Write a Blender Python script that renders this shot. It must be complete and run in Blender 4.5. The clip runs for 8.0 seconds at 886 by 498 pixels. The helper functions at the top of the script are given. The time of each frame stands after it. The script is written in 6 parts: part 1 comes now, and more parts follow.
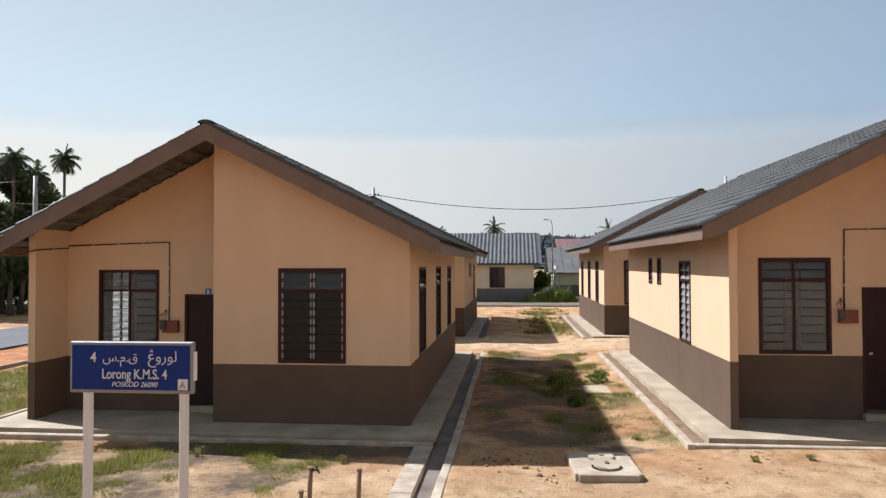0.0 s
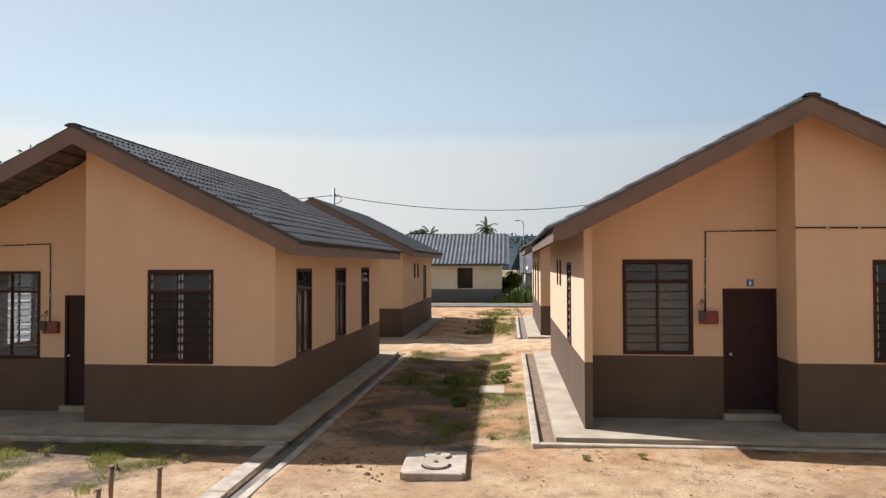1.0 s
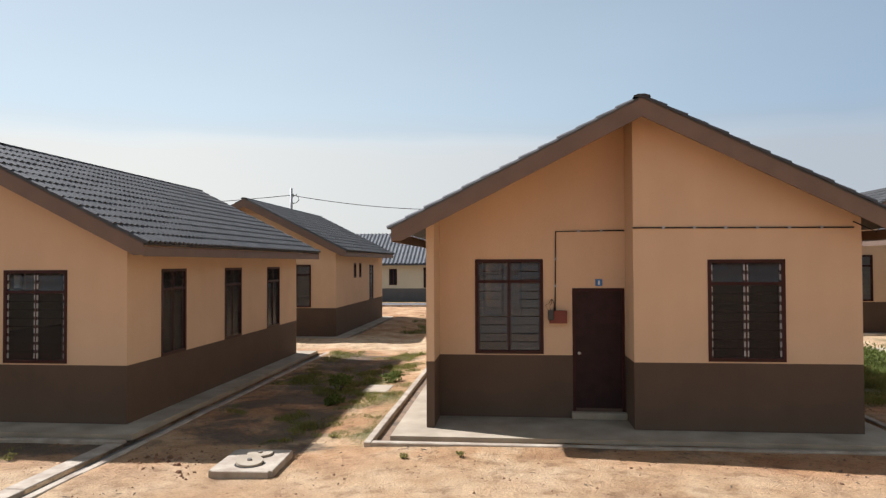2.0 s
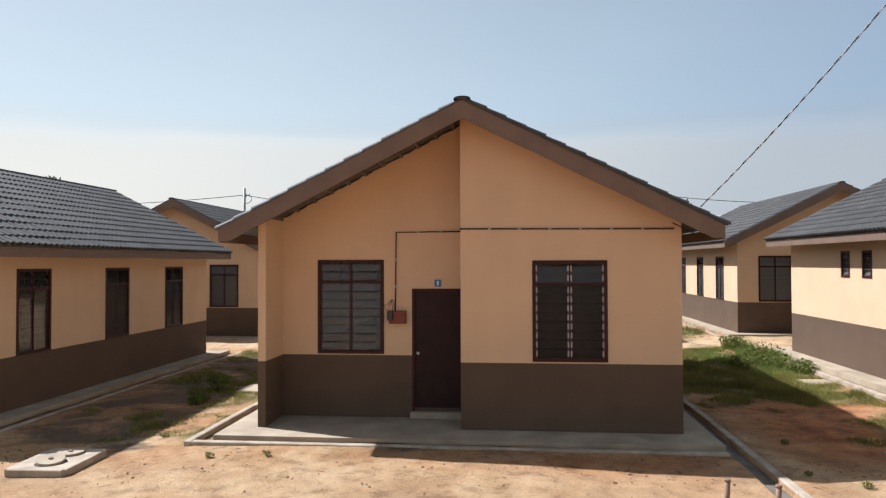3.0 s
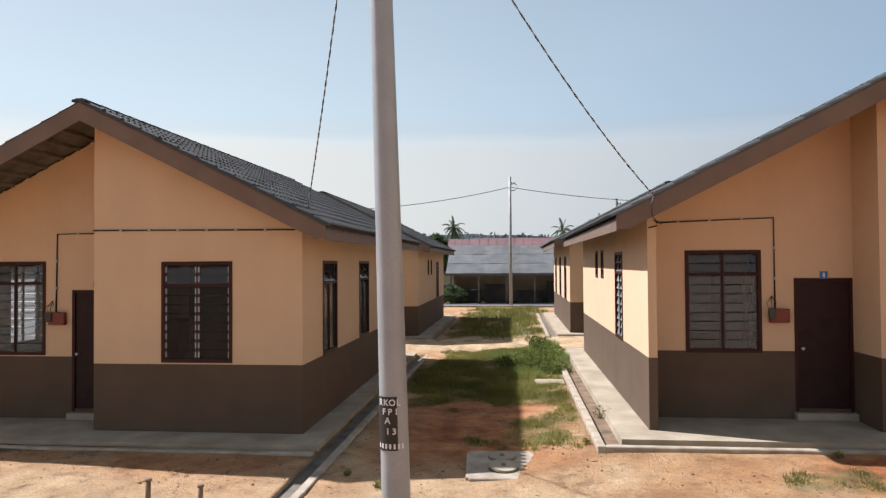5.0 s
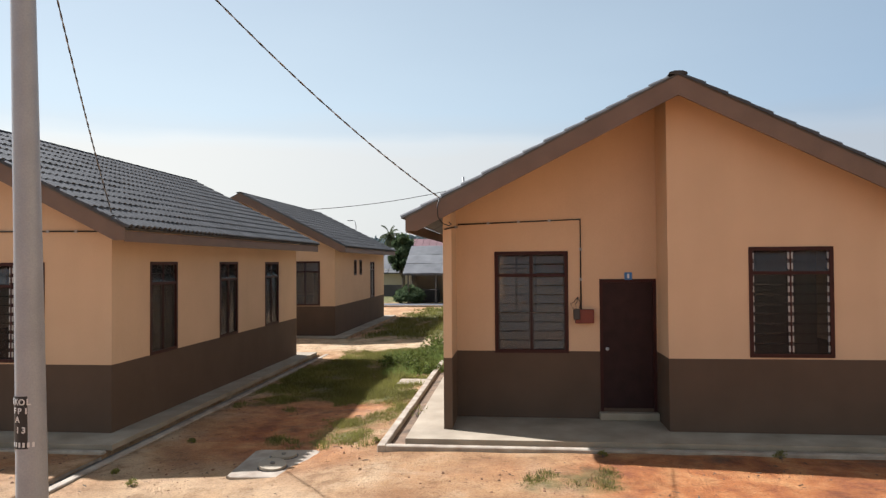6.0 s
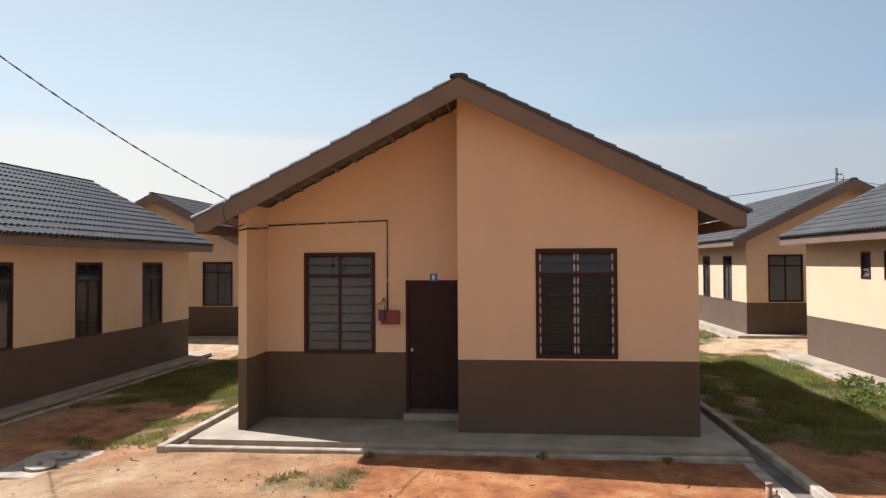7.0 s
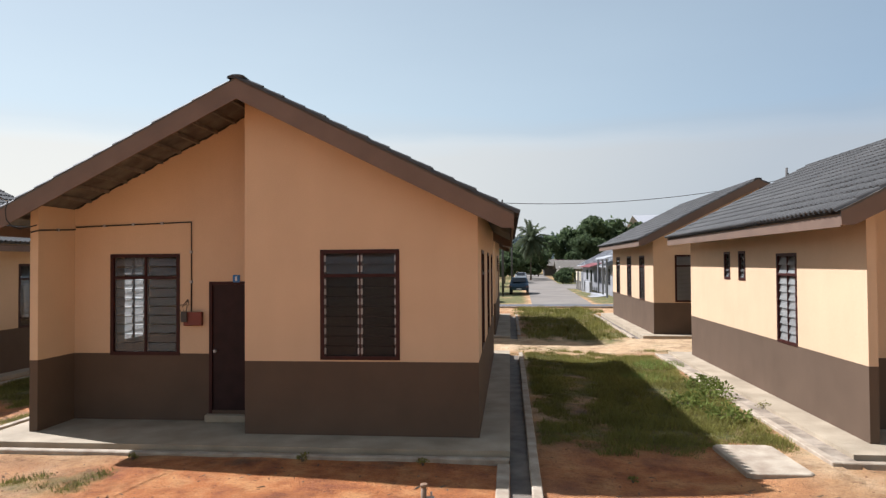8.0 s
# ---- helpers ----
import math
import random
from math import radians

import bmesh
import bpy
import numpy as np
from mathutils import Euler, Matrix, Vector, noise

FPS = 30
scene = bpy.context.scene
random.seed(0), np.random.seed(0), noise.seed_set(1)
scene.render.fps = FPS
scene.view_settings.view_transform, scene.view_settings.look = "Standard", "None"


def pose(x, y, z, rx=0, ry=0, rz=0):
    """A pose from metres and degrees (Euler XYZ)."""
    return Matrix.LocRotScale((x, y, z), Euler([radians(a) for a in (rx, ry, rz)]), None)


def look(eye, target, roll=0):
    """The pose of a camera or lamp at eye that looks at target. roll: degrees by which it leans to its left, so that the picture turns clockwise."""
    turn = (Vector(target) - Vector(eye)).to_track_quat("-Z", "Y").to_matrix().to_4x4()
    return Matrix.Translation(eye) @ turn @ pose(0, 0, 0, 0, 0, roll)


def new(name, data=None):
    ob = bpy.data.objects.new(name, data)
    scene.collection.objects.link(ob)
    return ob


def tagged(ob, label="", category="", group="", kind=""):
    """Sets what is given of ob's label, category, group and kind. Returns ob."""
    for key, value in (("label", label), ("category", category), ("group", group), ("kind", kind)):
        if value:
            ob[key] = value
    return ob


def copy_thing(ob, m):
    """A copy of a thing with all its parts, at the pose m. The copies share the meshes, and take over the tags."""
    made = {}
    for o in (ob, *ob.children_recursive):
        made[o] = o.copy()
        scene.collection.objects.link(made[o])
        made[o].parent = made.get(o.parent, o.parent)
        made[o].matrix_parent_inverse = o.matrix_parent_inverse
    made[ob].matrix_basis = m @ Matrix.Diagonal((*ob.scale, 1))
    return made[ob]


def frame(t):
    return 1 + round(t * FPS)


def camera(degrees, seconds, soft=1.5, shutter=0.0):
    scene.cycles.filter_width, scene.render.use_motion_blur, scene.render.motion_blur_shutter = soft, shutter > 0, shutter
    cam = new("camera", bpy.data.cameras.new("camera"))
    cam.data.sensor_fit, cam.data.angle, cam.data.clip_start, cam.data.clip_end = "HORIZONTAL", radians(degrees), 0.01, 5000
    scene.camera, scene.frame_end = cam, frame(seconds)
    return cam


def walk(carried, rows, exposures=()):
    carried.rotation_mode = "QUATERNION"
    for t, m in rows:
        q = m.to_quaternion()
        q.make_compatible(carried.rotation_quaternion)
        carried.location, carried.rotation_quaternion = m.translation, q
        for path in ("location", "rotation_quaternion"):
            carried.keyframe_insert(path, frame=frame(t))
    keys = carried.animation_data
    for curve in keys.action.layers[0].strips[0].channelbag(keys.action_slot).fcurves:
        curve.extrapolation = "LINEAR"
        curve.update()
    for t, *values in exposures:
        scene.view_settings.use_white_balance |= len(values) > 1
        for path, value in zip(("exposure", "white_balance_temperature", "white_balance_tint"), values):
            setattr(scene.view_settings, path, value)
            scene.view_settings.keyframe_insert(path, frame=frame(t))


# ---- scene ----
cam = camera(66.0, 8.0, soft=1.35)
PATH = [
    (0, (-1.715, -11.431, 2.783), (-1.914, -9.442, 2.826), -0.2),
    (0.5, (-0.616, -11.404, 2.789), (-0.814, -9.414, 2.832), -0.1),
    (1, (0.562, -11.357, 2.797), (0.366, -9.367, 2.841), -0.2),
    (1.5, (1.825, -11.283, 2.799), (1.626, -9.293, 2.842), -0.3),
    (3, (5.903, -11.005, 2.804), (5.705, -9.016, 2.845), -0.2),
    (3.5, (7.342, -10.871, 2.791), (7.144, -8.881, 2.833), -0.3),
    (4, (8.79, -10.711, 2.789), (8.593, -8.721, 2.831), -0.4),
    (4.5, (10.3, -10.563, 2.778), (10.102, -8.574, 2.821), -0.4),
    (6, (14.95, -10.27, 2.786), (14.742, -8.281, 2.827), -0.4),
    (6.5, (16.459, -10.122, 2.779), (16.258, -8.133, 2.822), -0.3),
    (7, (17.996, -9.998, 2.78), (17.799, -8.008, 2.822), -0.3),
    (7.5, (19.581, -9.874, 2.777), (19.385, -7.884, 2.818), -0.3),
    (8, (21.138, -9.695, 2.773), (20.944, -7.705, 2.816), -0.4),
]
walk(cam, [(t, look(eye, target, roll)) for t, eye, target, roll in PATH], exposures=((0.0, 1.04, 6700, 10), (3.0, 1.05, 6700, 10), (4.5, 1.05, 6700, 10), (6.0, 1.16, 6700, 10), (7.0, 1.12, 6700, 10), (8.0, 1.08, 6700, 10)))

# ---- light ----
SUN_FROM = Vector((-0.855, 0.285, 1.0)).normalized()
SUN_EL = math.asin(SUN_FROM.z)
world = bpy.data.worlds.new("sky")
scene.world = world
world.use_nodes = True
wn, wl = world.node_tree.nodes, world.node_tree.links
wn.clear()
w_out = wn.new("ShaderNodeOutputWorld")
w_bg = wn.new("ShaderNodeBackground")
w_sky = wn.new("ShaderNodeTexSky")
w_sky.sky_type = "NISHITA"
w_sky.sun_disc = False
w_sky.sun_elevation = SUN_EL
w_sky.sun_rotation = math.atan2(SUN_FROM.x, SUN_FROM.y)
w_sky.air_density, w_sky.dust_density, w_sky.ozone_density = 1.0, 1.2, 1.0
w_bg.inputs["Strength"].default_value = 0.0455
# a thin bank of haze cloud low over the horizon
w_tc = wn.new("ShaderNodeTexCoord")
w_sep = wn.new("ShaderNodeSeparateXYZ")
w_map = wn.new("ShaderNodeMapping")
w_map.inputs["Scale"].default_value = (1.6, 1.6, 9.0)
w_noise = wn.new("ShaderNodeTexNoise")
w_noise.inputs["Scale"].default_value = 2.2
w_noise.inputs["Detail"].default_value = 5.0
w_add = wn.new("ShaderNodeMath")
w_add.operation = "MULTIPLY_ADD"
w_add.inputs[1].default_value = 0.05
w_ramp = wn.new("ShaderNodeValToRGB")
w_ramp.color_ramp.elements[0].position = 0.0
w_ramp.color_ramp.elements[0].color = (0.92, 0.92, 0.92, 1)
w_ramp.color_ramp.elements[1].position = 0.8
w_ramp.color_ramp.elements[1].color = (0.22, 0.22, 0.22, 1)
e = w_ramp.color_ramp.elements.new(0.195)
e.color = (0.82, 0.82, 0.82, 1)
e = w_ramp.color_ramp.elements.new(0.215)
e.color = (0.62, 0.62, 0.62, 1)
e = w_ramp.color_ramp.elements.new(0.36)
e.color = (0.48, 0.48, 0.48, 1)
e = w_ramp.color_ramp.elements.new(0.55)
e.color = (0.26, 0.26, 0.26, 1)
w_mix = wn.new("ShaderNodeMix")
w_mix.data_type = "RGBA"
# haze glows towards the sun; its unseen opposite end is brightened as wall fill
w_dot = wn.new("ShaderNodeVectorMath")
w_dot.operation = "DOT_PRODUCT"
w_dot.inputs[1].default_value = SUN_FROM
w_glow = wn.new("ShaderNodeMapRange")
w_glow.inputs[1].default_value, w_glow.inputs[2].default_value = -0.6, 0.6
w_glow.inputs[3].default_value, w_glow.inputs[4].default_value = 0.0, 1.0
w_hue = wn.new("ShaderNodeValToRGB")
# added warm glow opposite the sun, out of view, lifting shaded side walls
w_hue.color_ramp.elements[0].color = (20.0, 17.0, 12.2, 1)
e = w_hue.color_ramp.elements.new(0.33)
e.color = (5.0, 6.0, 7.3, 1)
w_hue.color_ramp.elements[2].color = (9.6, 10.5, 10.9, 1)
for p, c in ((0.56, (5.5, 6.7, 8.1, 1)), (0.78, (7.8, 8.85, 9.7, 1))):
    e = w_hue.color_ramp.elements.new(p)
    e.color = c
wl.new(w_tc.outputs["Generated"], w_dot.inputs[0])
wl.new(w_dot.outputs["Value"], w_glow.inputs[0])
wl.new(w_glow.outputs[0], w_hue.inputs["Fac"])
# the low bank is dustier than the haze above it
w_dust = wn.new("ShaderNodeValToRGB")
w_dust.color_ramp.elements[0].position, w_dust.color_ramp.elements[1].position = 0.18, 0.235
w_dust.color_ramp.elements[0].color = (1.0, 0.93, 0.89, 1)
w_dust.color_ramp.elements[1].color = (0.9, 1.0, 1.09, 1)
w_tint = wn.new("ShaderNodeMix")
w_tint.data_type, w_tint.blend_type = "RGBA", "MULTIPLY"
w_tint.inputs[0].default_value = 1.0
wl.new(w_add.outputs["Value"], w_dust.inputs["Fac"])
wl.new(w_hue.outputs["Color"], w_tint.inputs[6])
wl.new(w_dust.outputs["Color"], w_tint.inputs[7])
wl.new(w_tint.outputs[2], w_mix.inputs[7])
wl.new(w_tc.outputs["Generated"], w_map.inputs["Vector"])
wl.new(w_tc.outputs["Generated"], w_sep.inputs["Vector"])
wl.new(w_map.outputs["Vector"], w_noise.inputs["Vector"])
wl.new(w_noise.outputs["Fac"], w_add.inputs[0])
wl.new(w_sep.outputs["Z"], w_add.inputs[2])
wl.new(w_add.outputs["Value"], w_ramp.inputs["Fac"])
wl.new(w_ramp.outputs["Color"], w_mix.inputs[0])
wl.new(w_sky.outputs["Color"], w_mix.inputs[6])
wl.new(w_mix.outputs[2], w_bg.inputs["Color"])
wl.new(w_bg.outputs["Background"], w_out.inputs["Surface"])

sun_data = bpy.data.lights.new("sun", "SUN")
sun_data.energy, sun_data.angle, sun_data.color = 4.1, radians(0.6), (0.965, 1.0, 1.1)
sun = new("sun", sun_data)
sun.matrix_world = look(SUN_FROM * 60, (0, 0, 0))


# ---- materials ----
def material(name, color, rough=0.8, metal=0.0, vary=0.12, scale=3.0, fine=60.0, bump=0.15, tint=None, island=False):
    """A plain surface with coarse stains and fine grain; tint: the colour of the stains."""
    m = bpy.data.materials.new(name)
    m.use_nodes = True
    n, l = m.node_tree.nodes, m.node_tree.links
    b = n["Principled BSDF"]
    b.inputs["Roughness"].default_value = rough
    b.inputs["Metallic"].default_value = metal
    tc = n.new("ShaderNodeTexCoord")
    n1 = n.new("ShaderNodeTexNoise")
    n1.inputs["Scale"].default_value = scale
    n1.inputs["Detail"].default_value = 6
    n2 = n.new("ShaderNodeTexNoise")
    n2.inputs["Scale"].default_value = fine
    n2.inputs["Detail"].default_value = 4
    l.new(tc.outputs["Object"], n1.inputs["Vector"])
    l.new(tc.outputs["Object"], n2.inputs["Vector"])
    ramp = n.new("ShaderNodeValToRGB")
    ramp.color_ramp.elements[0].position, ramp.color_ramp.elements[1].position = 0.3, 0.72
    dark = tint if tint else tuple(c * (1 - vary) for c in color)
    lite = tuple(min(1, c * (1 + vary * 0.6)) for c in color)
    ramp.color_ramp.elements[0].color = (*dark, 1)
    ramp.color_ramp.elements[1].color = (*lite, 1)
    l.new(n1.outputs["Fac"], ramp.inputs["Fac"])
    mix = n.new("ShaderNodeMix")
    mix.data_type, mix.blend_type = "RGBA", "MULTIPLY"
    mix.inputs[0].default_value = 0.35
    g = n.new("ShaderNodeMapRange")
    g.inputs[1].default_value, g.inputs[2].default_value, g.inputs[3].default_value, g.inputs[4].default_value = 0.3, 0.7, 0.72, 1.1
    l.new(n2.outputs["Fac"], g.inputs[0])
    l.new(ramp.outputs["Color"], mix.inputs[6])
    l.new(g.outputs[0], mix.inputs[7])
    out = mix.outputs[2]
    if island:
        geo = n.new("ShaderNodeNewGeometry")
        info = n.new("ShaderNodeObjectInfo")
        s = n.new("ShaderNodeMath")
        s.operation = "ADD"
        l.new(geo.outputs["Random Per Island"], s.inputs[0])
        l.new(info.outputs["Random"], s.inputs[1])
        r = n.new("ShaderNodeMapRange")
        r.inputs[2].default_value, r.inputs[3].default_value, r.inputs[4].default_value = 2.0, 0.72, 1.25
        l.new(s.outputs[0], r.inputs[0])
        mm = n.new("ShaderNodeMix")
        mm.data_type, mm.blend_type = "RGBA", "MULTIPLY"
        mm.inputs[0].default_value = 1.0
        l.new(out, mm.inputs[6])
        l.new(r.outputs[0], mm.inputs[7])
        out = mm.outputs[2]
    l.new(out, b.inputs["Base Color"])
    if bump:
        bp = n.new("ShaderNodeBump")
        bp.inputs["Strength"].default_value = bump
        bp.inputs["Distance"].default_value = 0.01
        l.new(n2.outputs["Fac"], bp.inputs["Height"])
        l.new(bp.outputs["Normal"], b.inputs["Normal"])
    return m


def paint_material(name, upper, lower, line):
    """Emulsion paint on plaster in two colours with a straight line between, streaks and splash dirt."""
    m = material(name, upper, 0.75, vary=0.05, scale=1.2, fine=90, bump=0.08)
    n, l = m.node_tree.nodes, m.node_tree.links
    b = n["Principled BSDF"]
    old = b.inputs["Base Color"].links[0].from_socket
    tc = [x for x in n if x.type == "TEX_COORD"][0]
    sep = n.new("ShaderNodeSeparateXYZ")
    l.new(tc.outputs["Object"], sep.inputs[0])
    cmpn = n.new("ShaderNodeMath")
    cmpn.operation = "LESS_THAN"
    cmpn.inputs[1].default_value = line
    l.new(sep.outputs["Z"], cmpn.inputs[0])
    low = n.new("ShaderNodeTexNoise")
    low.inputs["Scale"].default_value = 1.6
    low.inputs["Detail"].default_value = 7
    l.new(tc.outputs["Object"], low.inputs["Vector"])
    r = n.new("ShaderNodeValToRGB")
    r.color_ramp.elements[0].position, r.color_ramp.elements[1].position = 0.3, 0.75
    r.color_ramp.elements[0].color = (*[c * 0.9 for c in lower], 1)
    r.color_ramp.elements[1].color = (*[c * 1.1 for c in lower], 1)
    l.new(low.outputs["Fac"], r.inputs["Fac"])
    # rain streaks: noise drawn out along z
    mp = n.new("ShaderNodeMapping")
    mp.inputs["Scale"].default_value = (2.2, 2.2, 0.3)
    l.new(tc.outputs["Object"], mp.inputs["Vector"])
    st = n.new("ShaderNodeTexNoise")
    st.inputs["Scale"].default_value = 1.5
    st.inputs["Detail"].default_value = 6
    l.new(mp.outputs["Vector"], st.inputs["Vector"])
    sr = n.new("ShaderNodeMapRange")
    sr.inputs[1].default_value, sr.inputs[2].default_value, sr.inputs[3].default_value, sr.inputs[4].default_value = 0.3, 0.75, 0.975, 1.015
    l.new(st.outputs["Fac"], sr.inputs[0])
    mx = n.new("ShaderNodeMix")
    mx.data_type = "RGBA"
    l.new(cmpn.outputs[0], mx.inputs[0])
    l.new(old, mx.inputs[6])
    l.new(r.outputs["Color"], mx.inputs[7])
    mu = n.new("ShaderNodeMix")
    mu.data_type, mu.blend_type = "RGBA", "MULTIPLY"
    mu.inputs[0].default_value = 1.0
    l.new(mx.outputs[2], mu.inputs[6])
    l.new(sr.outputs[0], mu.inputs[7])
    l.new(mu.outputs[2], b.inputs["Base Color"])
    return m


def glass_material(name, tint, gloss=0.12, dust=0.07, frosted=False):
    m = bpy.data.materials.new(name)
    m.use_nodes = True
    n, l = m.node_tree.nodes, m.node_tree.links
    n.clear()
    out = n.new("ShaderNodeOutputMaterial")
    tr = n.new("ShaderNodeBsdfTransparent")
    tr.inputs["Color"].default_value = (*tint, 1)
    gl = n.new("ShaderNodeBsdfGlossy")
    gl.inputs["Roughness"].default_value = 0.12
    gl.inputs["Color"].default_value = (0.85, 0.83, 0.8, 1)
    fr = n.new("ShaderNodeFresnel")
    fr.inputs["IOR"].default_value = 1.2
    ad = n.new("ShaderNodeMath")
    ad.operation = "ADD"
    ad.inputs[1].default_value = gloss
    l.new(fr.outputs[0], ad.inputs[0])
    mx = n.new("ShaderNodeMixShader")
    l.new(ad.outputs[0], mx.inputs[0])
    l.new(tr.outputs[0], mx.inputs[1])
    l.new(gl.outputs[0], mx.inputs[2])
    # a film of dust on the glass
    df = n.new("ShaderNodeBsdfDiffuse")
    df.inputs["Color"].default_value = (0.45, 0.45, 0.44, 1)
    if frosted:
        through_light = n.new("ShaderNodeBsdfTranslucent")
        through_light.inputs["Color"].default_value = (0.9, 0.9, 0.88, 1)
        both = n.new("ShaderNodeMixShader")
        both.inputs[0].default_value = 0.66
        l.new(df.outputs[0], both.inputs[1])
        l.new(through_light.outputs[0], both.inputs[2])
        df = both
    nz = n.new("ShaderNodeTexNoise")
    nz.inputs["Scale"].default_value = 1.3
    tc = n.new("ShaderNodeTexCoord")
    l.new(tc.outputs["Object"], nz.inputs["Vector"])
    dm = n.new("ShaderNodeMapRange")
    dm.inputs[1].default_value, dm.inputs[2].default_value, dm.inputs[3].default_value, dm.inputs[4].default_value = 0.3, 0.7, dust * 0.8, dust * 1.2
    l.new(nz.outputs["Fac"], dm.inputs[0])
    m2 = n.new("ShaderNodeMixShader")
    l.new(dm.outputs[0], m2.inputs[0])
    l.new(mx.outputs[0], m2.inputs[1])
    l.new(df.outputs[0], m2.inputs[2])
    l.new(m2.outputs[0], out.inputs["Surface"])
    return m


BAND = 1.075
M_PAINT = paint_material("peach and brown wall paint", (0.612, 0.421, 0.272), (0.104, 0.068, 0.046), BAND)
M_INSIDE = material("grey inside plaster", (0.2, 0.195, 0.185), 0.85, vary=0.05)
M_TILE = material("dark grey concrete roof tile", (0.06, 0.057, 0.054), 0.68, vary=0.3, scale=1.5, fine=45, bump=0.25, island=True)
M_RIDGE = material("dark ridge mortar and cap", (0.035, 0.033, 0.032), 0.7, vary=0.25, scale=2)
M_VERGE = material("grey-brown verge mortar", (0.12, 0.105, 0.09), 0.85, vary=0.3, scale=4)
M_BARGE = material("brown fascia paint", (0.155, 0.097, 0.068), 0.6, vary=0.15, scale=2.5)
M_BATTEN = material("weathered timber batten", (0.15, 0.13, 0.11), 0.8, vary=0.35, scale=6)
M_SOFFIT = material("grey tile underside", (0.12, 0.115, 0.105), 0.7, vary=0.4, scale=3.5, tint=(0.05, 0.045, 0.04))
M_FRAME = material("dark red-brown window frame", (0.042, 0.011, 0.009), 0.5, vary=0.25, scale=4)
M_DOOR = material("dark stained door timber", (0.03, 0.012, 0.011), 0.55, vary=0.3, scale=5)
M_GLASS = glass_material("tinted louvre glass", (0.7, 0.71, 0.71), 0.0, 0.025)
M_GLASSSIDE = glass_material("dusty louvre glass", (0.7, 0.71, 0.71), 0.02, 0.075)
M_GLASSGREY = glass_material("thickly dusted louvre glass", (0.7, 0.7, 0.7), 0.02, 0.13)
M_GLASSREAR = glass_material("frosted rear louvre glass", (0.75, 0.76, 0.76), 0.02, 0.38, True)
M_CLIP = material("aluminium louvre clip", (0.4, 0.39, 0.38), 0.5, 0.3, vary=0.1)
M_CARRIER = material("dull dark louvre carrier", (0.07, 0.055, 0.05), 0.6, vary=0.2)
M_CONC = material("pale cast concrete", (0.395, 0.322, 0.232), 0.85, vary=0.15, scale=1.6, fine=50, bump=0.35, tint=(0.26, 0.205, 0.14))
M_KERB = material("bright new concrete", (0.40, 0.335, 0.253), 0.85, vary=0.2, scale=4, fine=50, bump=0.4, tint=(0.26, 0.195, 0.14))
M_DRAIN = material("damp drain concrete", (0.17, 0.14, 0.11), 0.8, vary=0.4, scale=3, bump=0.4, tint=(0.09, 0.07, 0.055))
M_SILT = material("brown drain silt and debris", (0.2, 0.125, 0.075), 0.95, vary=0.4, scale=5, fine=30, bump=0.6, tint=(0.08, 0.055, 0.035))
M_SILTPALE = material("pale mortar rubble", (0.34, 0.28, 0.215), 0.95, vary=0.3, scale=4, fine=25, bump=0.7, tint=(0.17, 0.13, 0.095))
M_BLACK = material("black conduit plastic", (0.02, 0.018, 0.017), 0.5, vary=0.2)
M_METER = material("red-brown meter board", (0.16, 0.026, 0.013), 0.5, vary=0.2)
M_METERBODY = material("black meter case", (0.03, 0.03, 0.03), 0.35, vary=0.2)
M_BLUE = material("blue number plate enamel", (0.02, 0.14, 0.36), 0.35, vary=0.08)
M_WHITE = material("white enamel", (0.66, 0.66, 0.64), 0.4, vary=0.05)
M_LETTER = material("white lettering film", (0.62, 0.64, 0.66), 0.4, vary=0.04)
M_STEEL = material("grey painted steel pole", (0.34, 0.35, 0.36), 0.45, 0.2, vary=0.12, scale=3, fine=80)
M_GALV = material("galvanised grey pole", (0.32, 0.32, 0.31), 0.6, 0.2, vary=0.2)
M_POLE = material("dark weathered pole", (0.075, 0.07, 0.065), 0.8, vary=0.3)
M_HALL = material("off-white painted sheet", (0.33, 0.33, 0.34), 0.6, vary=0.08)
M_WIRE = material("black cable", (0.015, 0.015, 0.016), 0.6, vary=0.2)
M_PIPE = material("worn brown pipe", (0.23, 0.14, 0.085), 0.6, vary=0.3, scale=12)
M_SIGNBLUE = material("blue sign sheet", (0.004, 0.028, 0.17), 0.55, vary=0.08)
M_ALU = material("aluminium sign box", (0.24, 0.24, 0.245), 0.5, 0.2, vary=0.1)
M_BARK = material("grey-brown bark", (0.14, 0.11, 0.085), 0.9, vary=0.35, scale=5, bump=0.6)
M_ASPHALT = material("grey asphalt", (0.1, 0.1, 0.105), 0.9, vary=0.2, scale=0.6, fine=60, bump=0.3)
M_DIRTROAD = material("pale tarred side road", (0.2, 0.172, 0.145), 0.9, vary=0.2, scale=0.4, fine=40, bump=0.3)
M_CREAM = paint_material("cream and grey wall paint", (0.66, 0.58, 0.42), (0.13, 0.12, 0.115), 0.95)
M_GREYROOF = material("weathered grey sheet roof", (0.125, 0.124, 0.122), 0.7, vary=0.3, scale=1.2, fine=20, island=True)
M_TILEFAR = material("grey ribbed roof tile", (0.075, 0.077, 0.082), 0.65, vary=0.25, scale=1.0, fine=25, island=True)
M_REDROOF = material("faded red sheet roof", (0.16, 0.08, 0.08), 0.8, vary=0.25, scale=0.8)
M_PALEROOF = material("pale sheet roof", (0.38, 0.38, 0.39), 0.6, vary=0.2, scale=0.8)
M_SHOPWALL = material("stained shop wall", (0.42, 0.38, 0.32), 0.85, vary=0.25, scale=1.0)
M_DARK = material("dark shop goods", (0.05, 0.045, 0.04), 0.8, vary=0.5, scale=1.5, fine=8)
